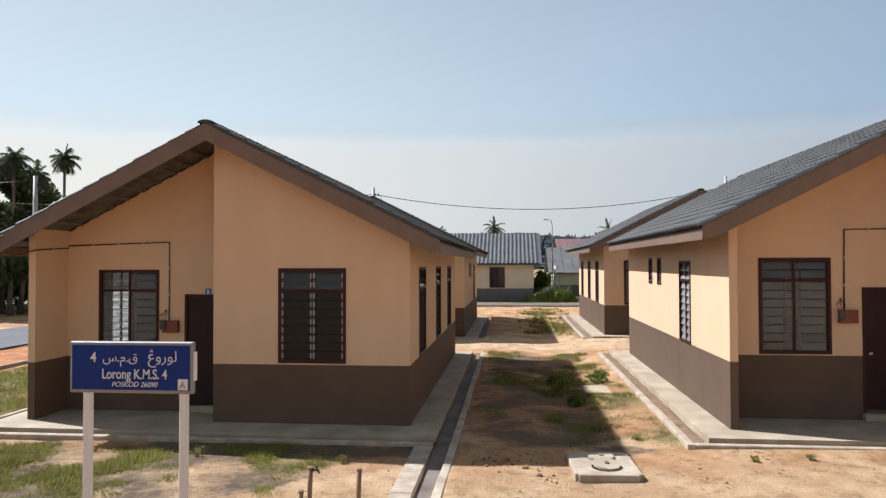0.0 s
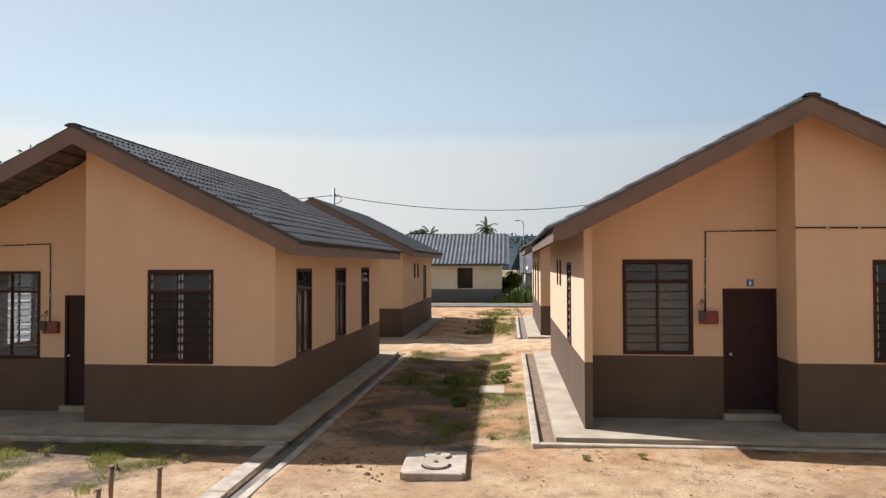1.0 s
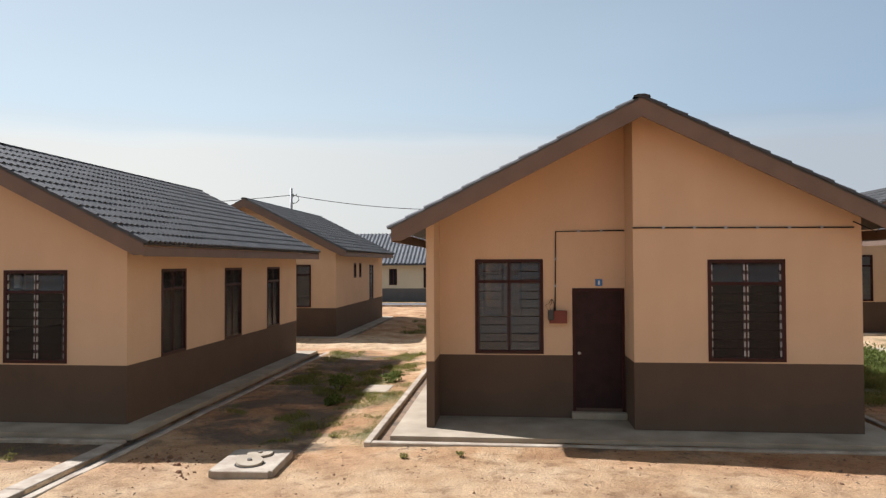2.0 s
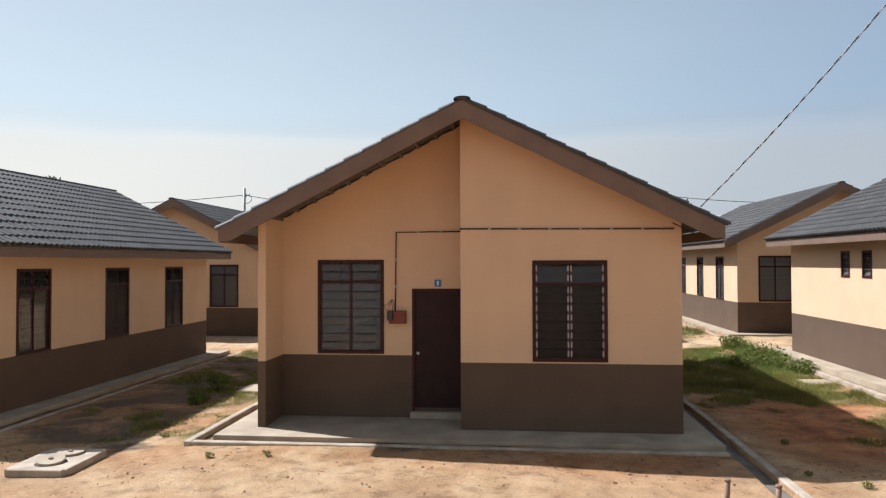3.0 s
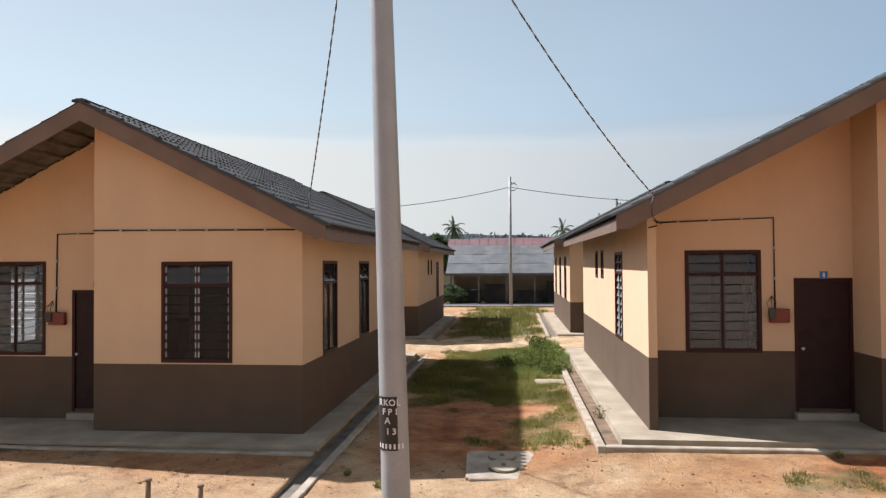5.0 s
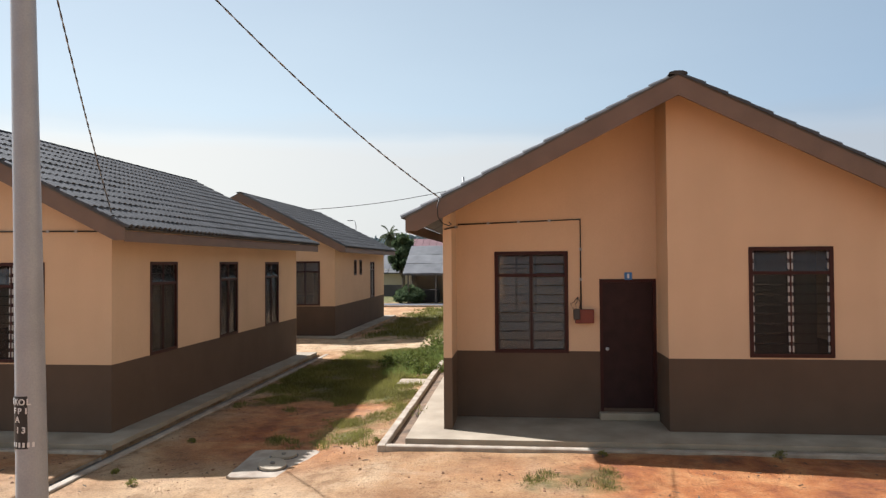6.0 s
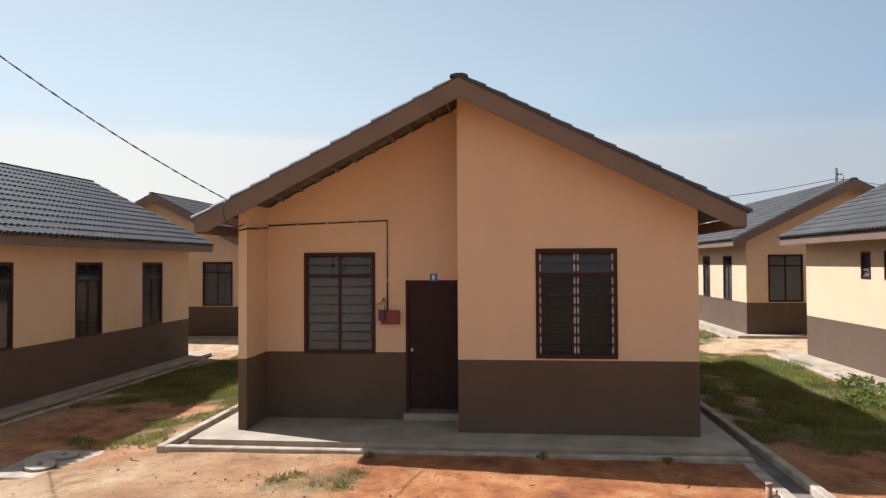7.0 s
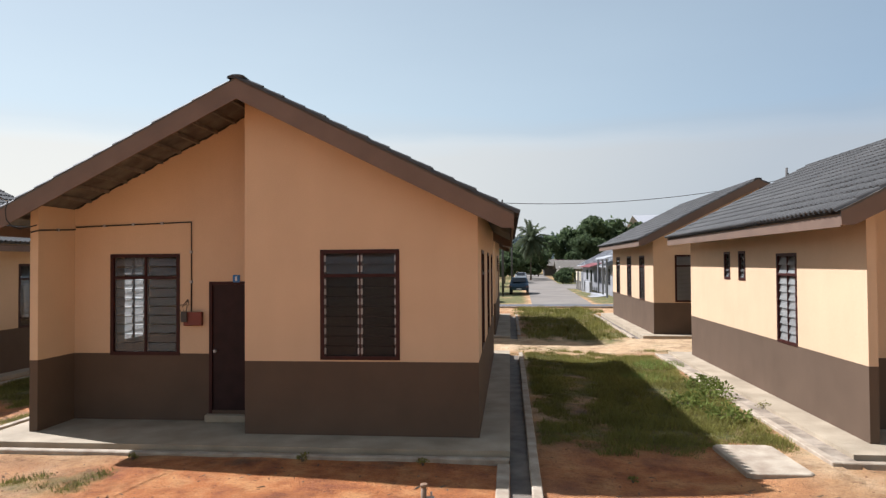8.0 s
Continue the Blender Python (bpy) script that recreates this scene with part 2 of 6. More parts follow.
M_CAR = material("blue-grey car paint", (0.04, 0.07, 0.1), 0.25, 0.3, vary=0.05)
M_CARGREY = material("silver car paint", (0.4, 0.41, 0.42), 0.25, 0.4, vary=0.05)
M_CARGLASS = material("dark car glass", (0.02, 0.022, 0.025), 0.08, vary=0.05, bump=0)
M_CLOD = material("reddish soil clod", (0.24, 0.12, 0.065), 0.95, vary=0.4, scale=6, bump=0.4)
M_LITTER = material("dry leaf litter", (0.13, 0.085, 0.05), 0.9, vary=0.4, scale=8, bump=0)
M_RUBBER = material("black tyre rubber", (0.02, 0.02, 0.02), 0.85, vary=0.1)


def leaf_material(name, color):
    m = material(name, color, 0.8, vary=0.35, scale=0.7, fine=14, bump=0, island=True)
    b = m.node_tree.nodes["Principled BSDF"]
    b.inputs["Specular IOR Level"].default_value = 0.15
    n, l = m.node_tree.nodes, m.node_tree.links
    out = [q for q in n if q.type == "OUTPUT_MATERIAL"][0]
    tr = n.new("ShaderNodeBsdfTranslucent")
    l.new(b.inputs["Base Color"].links[0].from_socket, tr.inputs["Color"])
    mx = n.new("ShaderNodeMixShader")
    mx.inputs[0].default_value = 0.4
    l.new(b.outputs[0], mx.inputs[1])
    l.new(tr.outputs[0], mx.inputs[2])
    l.new(mx.outputs[0], out.inputs["Surface"])
    return m


M_LEAF = leaf_material("dark green tree leaves", (0.09, 0.125, 0.06))
M_PALM = leaf_material("palm leaflets", (0.085, 0.105, 0.06))
M_GRASS = leaf_material("grass blades", (0.235, 0.22, 0.062))
M_DRYGRASS = leaf_material("dry grass blades", (0.2, 0.17, 0.07))
M_BUSH = leaf_material("bright bush leaves", (0.15, 0.18, 0.045))
M_TALLGRASS = leaf_material("long fresh grass", (0.22, 0.28, 0.08))
# the bluish tint puts distance haze into the leaf colour
M_HILL_HAZE = leaf_material("far wooded hill tinted with haze", (0.10, 0.13, 0.135))

for m in (M_DOOR, M_SIGNBLUE, M_FRAME, M_PAINT):
    m.node_tree.nodes["Principled BSDF"].inputs["Specular IOR Level"].default_value = 0.2


# ---- mesh tools ----
def box(bm, x0, x1, y0, y1, z0, z1):
    v = [bm.verts.new((x, y, z)) for z in (z0, z1) for y in (y0, y1) for x in (x0, x1)]
    for f in ((0, 2, 3, 1), (4, 5, 7, 6), (0, 1, 5, 4), (2, 6, 7, 3), (0, 4, 6, 2), (1, 3, 7, 5)):
        bm.faces.new([v[i] for i in f])
    return v


def hexa(bm, p):
    """A solid from eight corners: four below, four above, in the order of box()."""
    v = [bm.verts.new(q) for q in p]
    for f in ((0, 2, 3, 1), (4, 5, 7, 6), (0, 1, 5, 4), (2, 6, 7, 3), (0, 4, 6, 2), (1, 3, 7, 5)):
        bm.faces.new([v[i] for i in f])
    return v


def soften(bm, width):
    bmesh.ops.bevel(bm, geom=bm.edges[:], offset=width, segments=1, affect="EDGES", clamp_overlap=True)


def tube(bm, points, radii, sides=10, cap=True):
    """A round rod along points."""
    rings = []
    for i, p in enumerate(points):
        p = Vector(p)
        a = Vector(points[max(0, i - 1)])
        b = Vector(points[min(len(points) - 1, i + 1)])
        d = (b - a).normalized()
        q = d.to_track_quat("Z", "Y")
        r = radii[i] if isinstance(radii, (list, tuple)) else radii
        rings.append([bm.verts.new(p + q @ Vector((math.cos(2 * math.pi * k / sides) * r, math.sin(2 * math.pi * k / sides) * r, 0))) for k in range(sides)])
    for r0, r1 in zip(rings, rings[1:]):
        for k in range(sides):
            f = bm.faces.new((r0[k], r0[(k + 1) % sides], r1[(k + 1) % sides], r1[k]))
            f.smooth = True
    if cap:
        bm.faces.new(rings[0][::-1])
        bm.faces.new(rings[-1])


def part(name, bm, mat, parent=None, label=""):
    me = bpy.data.meshes.new(name)
    bmesh.ops.recalc_face_normals(bm, faces=bm.faces[:])
    bm.to_mesh(me)
    bm.free()
    me.materials.append(mat)
    ob = new(name, me)
    if parent:
        ob.parent = parent
    if label:
        tagged(ob, label)
    return ob


def mesh_part(name, verts, faces, mat, parent=None, smooth=False):
    me = bpy.data.meshes.new(name)
    me.from_pydata(verts, [], faces)
    me.materials.append(mat)
    if smooth:
        me.polygons.foreach_set("use_smooth", [True] * len(me.polygons))
    ob = new(name, me)
    if parent:
        ob.parent = parent
    return ob


def boxpart(name, dims, mat, parent=None, bev=0.004, label=""):
    bm = bmesh.new()
    box(bm, *dims)
    if bev:
        soften(bm, bev)
    return part(name, bm, mat, parent, label)


def empty(name, m=None):
    ob = new(name)
    ob.empty_display_size = 0.2
    if m:
        ob.matrix_world = m
    return ob


# ---- the house, built once at its own origin: x across, y from the front wall back, z up from the apron ----
WL, WR, DEEP, PORCH, THICK = -3.34, 3.42, 9.25, 0.78, 0.13
OVER_X, OVER_Y, RIDGE, SLOPE = 3.92, 0.5, 5.215, 0.5026
MID = 0.07
EAVE = RIDGE - SLOPE * OVER_X


def roof_z(x):
    return RIDGE - SLOPE * abs(x - MID)


def under_z(x):
    return roof_z(x) - 0.07


def wall_across(bm, x0, x1, y0, y1, top, openings):
    """A wall along x with real openings (x0, x1, z0, z1); top(x) is its upper edge."""
    cuts = sorted({x0, x1, *[v for o in openings for v in o[:2]], *([MID] if x0 < MID < x1 else [])})
    for a, b in zip(cuts, cuts[1:]):
        spans = [(o[2], o[3]) for o in openings if o[0] <= a + 1e-6 and o[1] >= b - 1e-6]
        low = 0.0
        for s0, s1 in sorted(spans):
            if s0 > low:
                box(bm, a, b, y0, y1, low, s0)
            low = s1
        hexa(bm, [(a, y0, low), (b, y0, low), (a, y1, low), (b, y1, low), (a, y0, top(a)), (b, y0, top(b)), (a, y1, top(a)), (b, y1, top(b))])
    weld(bm)


def weld(bm):
    bmesh.ops.remove_doubles(bm, verts=bm.verts[:], dist=0.0005)


def wall_along(bm, y0, y1, x0, x1, top, openings):
    """A wall along y with real openings (y0, y1, z0, z1)."""
    cuts = sorted({y0, y1, *[v for o in openings for v in o[:2]]})
    for a, b in zip(cuts, cuts[1:]):
        spans = [(o[2], o[3]) for o in openings if o[0] <= a + 1e-6 and o[1] >= b - 1e-6]
        low = 0.0
        for s0, s1 in sorted(spans):
            if s0 > low:
                box(bm, x0, x1, a, b, low, s0)
            low = s1
        box(bm, x0, x1, a, b, low, top)
    weld(bm)


def louvre_window(house, w, h, m, columns=2, transom=0.75, tilt=9, top_tilt=14, cover=0.53, clips=True, glass=None, top_glass=None):
    """A framed louvre window, its origin at the lower left corner of the opening, facing -y."""
    win = empty("window")
    win.parent = house
    win.matrix_basis = m
    bm = bmesh.new()
    t, d0, d1 = 0.055, -0.012, 0.075
    box(bm, 0, t, d0, d1, 0, h)
    box(bm, w - t, w, d0, d1, 0, h)
    box(bm, t, w - t, d0, d1, 0, t)
    box(bm, t, w - t, d0, d1, h - t, h)
    rows = [(t, h - t)]
    if transom:
        zt = h * transom
        box(bm, t, w - t, d0 + 0.004, d1 - 0.004, zt, zt + 0.045)
        rows = [(t, zt), (zt + 0.045, h - t)]
    xs = [t, w - t]
    if columns == 2:
        box(bm, w / 2 - 0.012, w / 2 + 0.012, d0 + 0.02, d1 - 0.008, t, h - t)
        xs = [t, w / 2 - 0.012, w / 2 + 0.012, w - t]
    part("frame", bm, M_FRAME, win)
    bays = [(xs[i], xs[i + 1]) for i in range(0, len(xs), 2)]
    for r, (z0, z1) in enumerate(rows):
        n = max(2, round((z1 - z0) / 0.148))
        step = (z1 - z0) / n
        lean = top_tilt if r == 1 else tilt
        pane = (top_glass if r == 1 and top_glass else glass) or M_GLASS
        for a, b in bays:
            key = (round(b - a, 3), round(step, 3), cover, pane.name)
            if key not in BLADES:
                bb = bmesh.new()
                box(bb, 0.02, b - a - 0.02, -0.003, 0.003, -step * cover, step * cover)
                me = bpy.data.meshes.new("louvre")
                bb.to_mesh(me)
                bb.free()
                me.materials.append(pane)
                BLADES[key] = me
            for k in range(n):
                turn = -lean + 0.7 * math.sin(k * 2.3 + a * 9)
                z = z0 + (k + 0.5) * step
                ob = new("louvre", BLADES[key])
                ob.parent = win
                ob.matrix_basis = pose(a, 0.036, z, turn, 0, 0)
            # a carrier at each side: a thin channel with one clip a blade
            for x in (a, b - 0.024):
                bb = bmesh.new()
                box(bb, x + 0.004, x + 0.02, 0.03, 0.05, z0, z1)
                for k in range(n if clips else 0):
                    z = z0 + (k + 0.5) * step
                    box(bb, x, x + 0.024, 0.012, 0.032, z - step * 0.3, z + step * 0.3)
                for f in list(bb.faces)[6:]:
                    f.material_index = 1
                part("louvre_carrier", bb, M_CARRIER, win).data.materials.append(M_CLIP)
    return win


BLADES = {}
TILE_W, TILE_STEP, TILE_LEN = 0.33, 0.338, 0.39


def tile_shape():
    """One interlocking tile with two rolls: u across, v up the slope, w off it."""
    roll = [(0.0, 0.003), (0.018, 0.042), (0.045, 0.062), (0.088, 0.062), (0.114, 0.042), (0.132, 0.003)]
    prof = roll + [(u + 0.165, w) for u, w in roll] + [(0.332, 0.004)]
    v, f = [], []
    for vv, rise, lift in ((0.0, 1.12, 0.002), (TILE_LEN, 0.76, 0.0)):
        v += [(u, vv, w * rise + lift) for u, w in prof]
    n = len(prof)
    v += [(u, 0.0, w * 0.73 - 0.002) for u, w in prof]
    for i in range(n - 1):
        f.append((i, i + 1, n + i + 1, n + i))
        f.append((2 * n + i, 2 * n + i + 1, i + 1, i))
    return v, f


TV, TF = tile_shape()
tile_mesh = bpy.data.meshes.new("roof_tile")
tile_mesh.from_pydata(TV, [], TF)
tile_mesh.materials.append(M_TILE)


def slope_matrix(side):
    """From (along the eave, up the slope, off it) to the house: side +1 is the right slope, -1 the left."""
    c = 1 / math.sqrt(1 + SLOPE * SLOPE)
    s = SLOPE * c
    m = Matrix((Vector((0, side, 0)), Vector((-side * c, 0, s)), Vector((side * s, 0, c)))).transposed().to_4x4()
    m.translation = (MID + side * OVER_X, -OVER_Y if side > 0 else DEEP + OVER_Y, EAVE + 0.005)
    return m


def build_house(wr, rear=(-2.78, -1.64), drop=0.0):
    house = empty("house")
    w_front = (1.15, 2.33, 1.10, 2.715)
    w_porch = (-2.585, -1.40, 1.095 - drop, 2.74 - drop)
    door = (-0.905, -0.02, 0.17, 2.235)
    right_windows = [(1.15, 2.13), (4.0, 4.98), (6.72, 7.72)]
    left_windows = [(2.25, 3.15, 1.06, 2.70), (4.85, 5.28, 2.15, 2.78), (5.85, 6.28, 2.15, 2.78)]
    rear_window = (1.55, 2.70, 1.10, 2.72)
    rear_second = (*rear, 1.10, 2.72)
    rear_door = (0.15, 1.05, 0.12, 2.2)
    # walls
    bm = bmesh.new()
    wall_across(bm, 0.0, wr, 0.0, THICK, under_z, [w_front])
    part("front_wall", bm, M_PAINT, house, "peach plaster wall with a brown lower band")
    bm = bmesh.new()
    wall_across(bm, WL + THICK, -0.002, PORCH, PORCH + THICK, under_z, [w_porch, door])
    part("porch_wall", bm, M_PAINT, house)
    bm = bmesh.new()
    hexa(bm, [(0.0, THICK, 0), (THICK, THICK, 0), (0.0, PORCH + THICK, 0), (THICK, PORCH + THICK, 0), (0.0, THICK, under_z(0)), (THICK, THICK, under_z(THICK)), (0.0, PORCH + THICK, under_z(0)), (THICK, PORCH + THICK, under_z(THICK))])
    part("porch_return_wall", bm, M_PAINT, house)
    bm = bmesh.new()
    wall_along(bm, -0.1, DEEP, WL, WL + THICK, under_z(WL), left_windows)
    part("side_wall", bm, M_PAINT, house)
    bm = bmesh.new()
    wall_along(bm, THICK, DEEP, wr - THICK, wr, under_z(wr), [(a, b, 1.07, 2.72) for a, b in right_windows])
    part("side_wall", bm, M_PAINT, house)
    bm = bmesh.new()
    wall_across(bm, WL + THICK, wr - THICK, DEEP - THICK, DEEP, under_z, [rear_window, rear_door, rear_second])
    part("rear_wall", bm, M_PAINT, house)
    # rooms: floor, ceiling and a cross wall, seen dimly through the louvres
    bm = bmesh.new()
    box(bm, WL + THICK, wr - THICK, PORCH + THICK, DEEP - THICK, 2.9, 2.94)
    part("ceiling_board", bm, M_INSIDE, house)
    for dims in ((THICK, wr - THICK, 3.0, 3.1), (THICK, wr - THICK, 5.95, 6.05), (0.2, 0.3, 3.1, 5.95)):
        boxpart("partition", (*dims, 0.06, 2.9), M_INSIDE, house, 0)
    bm = bmesh.new()
    box(bm, WL + THICK, wr - THICK, PORCH + THICK, DEEP - THICK, 0.0, 0.06)
    part("room_floor", bm, M_CONC, house)
    # doors
    boxpart("door_step", (-0.93, -0.005, PORCH - 0.13, PORCH, 0.0, 0.115), M_CONC, house, 0.01)
    d = empty("door")
    d.parent = house
    x0, x1, z0, z1 = door
    bm = bmesh.new()
    box(bm, x0, x0 + 0.05, PORCH - 0.01, PORCH + 0.08, z0 - 0.05, z1)
    box(bm, x1 - 0.05, x1, PORCH - 0.01, PORCH + 0.08, z0 - 0.05, z1)
    box(bm, x0 + 0.05, x1 - 0.05, PORCH - 0.01, PORCH + 0.08, z1 - 0.05, z1)
    part("door_frame", bm, M_FRAME, d)
    bm = bmesh.new()
    box(bm, x0 + 0.052, x1 - 0.052, PORCH + 0.02, PORCH + 0.06, z0 - 0.04, z1 - 0.052)
    leaf = part("door_leaf", bm, M_DOOR, d, "dark brown flush timber leaf, shut")
    bm = bmesh.new()
    tube(bm, [(x0 + 0.11, PORCH + 0.02, 1.12), (x0 + 0.11, PORCH - 0.02, 1.12), (x0 + 0.11, PORCH - 0.045, 1.12), (x0 + 0.11, PORCH - 0.06, 1.12)], [0.018, 0.014, 0.03, 0.022], 10)
    part("door_knob", bm, M_CLIP, d, "bright metal knob")
    rd = empty("door")
    rd.parent = house
    x0, x1, z0, z1 = rear_door
    bm = bmesh.new()
    box(bm, x0, x0 + 0.05, DEEP - 0.08, DEEP + 0.01, 0.0, z1)
    box(bm, x1 - 0.05, x1, DEEP - 0.08, DEEP + 0.01, 0.0, z1)
    box(bm, x0 + 0.05, x1 - 0.05, DEEP - 0.08, DEEP + 0.01, z1 - 0.05, z1)
    part("door_frame", bm, M_FRAME, rd)
    bm = bmesh.new()
    box(bm, x0 + 0.052, x1 - 0.052, DEEP - 0.05, DEEP - 0.01, 0.02, z1 - 0.052)
    part("door_leaf", bm, M_DOOR, rd)
    # windows
    # dustier top-row glass paints in the sky sheen of the tilted blades
    louvre_window(house, w_front[1] - w_front[0], w_front[3] - w_front[2], pose(w_front[0], 0.0, w_front[2]), tilt=1, top_tilt=22, top_glass=M_GLASSSIDE)
    louvre_window(house, w_porch[1] - w_porch[0], w_porch[3] - w_porch[2], pose(w_porch[0], PORCH, w_porch[2]), tilt=3, top_tilt=16, cover=0.455, clips=False, glass=M_GLASSGREY)
    for (a, b), open_by in zip(right_windows, (5, 9, 11)):
        louvre_window(house, b - a, 1.65, pose(wr, a, 1.07, 0, 0, 90), tilt=open_by, top_tilt=26, clips=False)
    a, b, z0, z1 = left_windows[0]
    louvre_window(house, b - a, z1 - z0, pose(WL, b, z0, 0, 0, -90), tilt=16, top_tilt=22, clips=False, glass=M_GLASSREAR)
    for a, b, z0, z1 in left_windows[1:]:
        louvre_window(house, b - a, z1 - z0, pose(WL, b, z0, 0, 0, -90), columns=1, transom=0, tilt=30, clips=False, glass=M_GLASSSIDE)
    a, b, z0, z1 = rear_second
    louvre_window(house, b - a, z1 - z0, pose(b, DEEP, z0, 0, 0, 180), tilt=8, top_tilt=14, clips=False, glass=M_GLASSGREY)
    for a, b, z0, z1 in (rear_window,):
        louvre_window(house, b - a, z1 - z0, pose(b, DEEP, z0, 0, 0, 180), tilt=6, top_tilt=14, cover=0.46, clips=False, glass=M_GLASSREAR)
    # roof
    yb, ye = -OVER_Y, DEEP + OVER_Y
    for side in (1, -1):
        bm = bmesh.new()
        e, z = MID + side * (OVER_X - 0.04), EAVE + 0.04 * SLOPE
        pts = [(MID, yb + 0.03, RIDGE - 0.065), (e, yb + 0.03, z - 0.065), (MID, ye - 0.03, RIDGE - 0.065), (e, ye - 0.03, z - 0.065),
               (MID, yb + 0.03, RIDGE - 0.03), (e, yb + 0.03, z - 0.03), (MID, ye - 0.03, RIDGE - 0.03), (e, ye - 0.03, z - 0.03)]
        hexa(bm, pts)
        part("roof_deck", bm, M_SOFFIT, house, "weathered underside boarding and foil")
        for y, name in ((yb, "bargeboard"), (ye - 0.03, "bargeboard")):
            bm = bmesh.new()
            e, z = MID + side * OVER_X, EAVE
            lo, foot, a = 0.29, z - 0.205, MID + side * 0.0005
            knee = e - side * (lo - 0.205) / SLOPE
            hexa(bm, [(a, y, RIDGE - lo), (knee, y, foot), (a, y + 0.03, RIDGE - lo), (knee, y + 0.03, foot),
                      (a, y, RIDGE - 0.01), (knee, y, roof_z(knee) - 0.027), (a, y + 0.03, RIDGE - 0.01), (knee, y + 0.03, roof_z(knee) - 0.027)])
            hexa(bm, [(knee, y, foot), (e, y, foot), (knee, y + 0.03, foot), (e, y + 0.03, foot),
                      (knee, y, roof_z(knee) - 0.027), (e, y, z - 0.03), (knee, y + 0.03, roof_z(knee) - 0.027), (e, y + 0.03, z - 0.03)])
            weld(bm)
            part(name, bm, M_BARGE, house)
            # mortar bedding between the board and the verge tiles
            bm = bmesh.new()
            ya, yc = (y + 0.006, y + 0.028)
            hexa(bm, [(MID + side * 0.0005, ya, RIDGE - 0.008), (e, ya, z - 0.028), (MID + side * 0.0005, yc, RIDGE - 0.008), (e, yc, z - 0.028),
                      (MID + side * 0.0005, ya, RIDGE + 0.022), (e, ya, z + 0.004), (MID + side * 0.0005, yc, RIDGE + 0.022), (e, yc, z + 0.004)])
            part("verge_bedding", bm, M_VERGE, house)
        bm = bmesh.new()
        e, z = MID + side * OVER_X, EAVE
        box(bm, min(e, e - side * 0.028), max(e, e - side * 0.028), yb + 0.032, ye - 0.032, z - 0.225, z - 0.06)
        part("eaves_fascia", bm, M_BARGE, house)
        # battens over the porch and along the verges
        for k in range(12 if side < 0 else 0):
            s = 0.25 + k * 0.345
            x = MID + side * (OVER_X - 0.08 - s * 0.893)
            zz = roof_z(x) - 0.066
            bm = bmesh.new()
            box(bm, x - 0.025, x + 0.025, yb + 0.032, PORCH - 0.022, zz - 0.05, zz)
            part("batten", bm, M_BATTEN, house)
        # ragged black strip drawing the shaded gap between porch wall and tiles
        if side < 0:
            bm = bmesh.new()
            x, n = WL + THICK + 0.01, 0
            while x < -0.03:
                w = 0.05 + 0.04 * abs(math.sin(n * 2.7))
                b = min(x + w, -0.006)
                d0, d1 = 0.05 + 0.03 * abs(math.sin(n * 5.3)), 0.05 + 0.03 * abs(math.sin(n * 5.3 + 2.0))
                za, zc = under_z(x) + 0.045, under_z(b) + 0.045
                hexa(bm, [(x, PORCH - 0.014, za - d0), (b, PORCH - 0.014, zc - d1), (x, PORCH - 0.002, za - d0), (b, PORCH - 0.002, zc - d1),
                          (x, PORCH - 0.02, za), (b, PORCH - 0.02, zc), (x, PORCH - 0.002, za), (b, PORCH - 0.002, zc)])
                x, n = b, n + 1
            part("gap_strip", bm, M_BLACK, house, "ragged black strip for the shaded gap under the tiles")
        # tiles: the stretch over the front as single tiles, the rest joined
        sm = slope_matrix(side)
        cols, rows = int((DEEP + 2 * OVER_Y) / TILE_W), 13
        jv, jf = [], []
        for i in range(cols):
            for j in range(rows):
                u, v = (i if side > 0 else cols - 1 - i) * TILE_W - (0.04 if side > 0 else 0.0), j * TILE_STEP
                tm = sm @ Matrix.Translation((u + 0.02, v - 0.07, 0))
                if i < 11:
                    ob = new("roof_tile", tile_mesh)
                    ob.parent = house
                    ob.matrix_basis = tm @ pose(0, 0, 0.003 * math.sin(i * 7.1 + j * 3.7), 0.5 * math.sin(i * 3.3 + j * 5.1), 0.4 * math.cos(i * 5 + j), 0)
                else:
                    o = len(jv)
                    jv += [tuple(tm @ Vector(q)) for q in TV]
                    jf += [tuple(o + q for q in f) for f in TF]
        rest = mesh_part("roof_tiling", jv, jf, M_TILE, house)
        tagged(rest, "dark grey interlocking concrete roof tiles", kind="stuff")
    n = int((ye - yb) / 0.41)
    for k in range(n + 1):
        y = yb - 0.03 + k * 0.41
        bm = bmesh.new()
        v = []
        for yy, r in ((y + 0.02, 0.13), (min(y + 0.45, ye + 0.01), 0.118)):
            v.append([bm.verts.new((MID + math.sin(a) * r * 1.05, yy, RIDGE + 0.012 + math.cos(a) * r * 0.36)) for a in [radians(q) for q in (-100, -60, -20, 20, 60, 100)]])
        for i in range(5):
            bm.faces.new((v[0][i], v[0][i + 1], v[1][i + 1], v[1][i]))
        bm.faces.new(v[0])
        part("ridge_tile", bm, M_RIDGE, house)
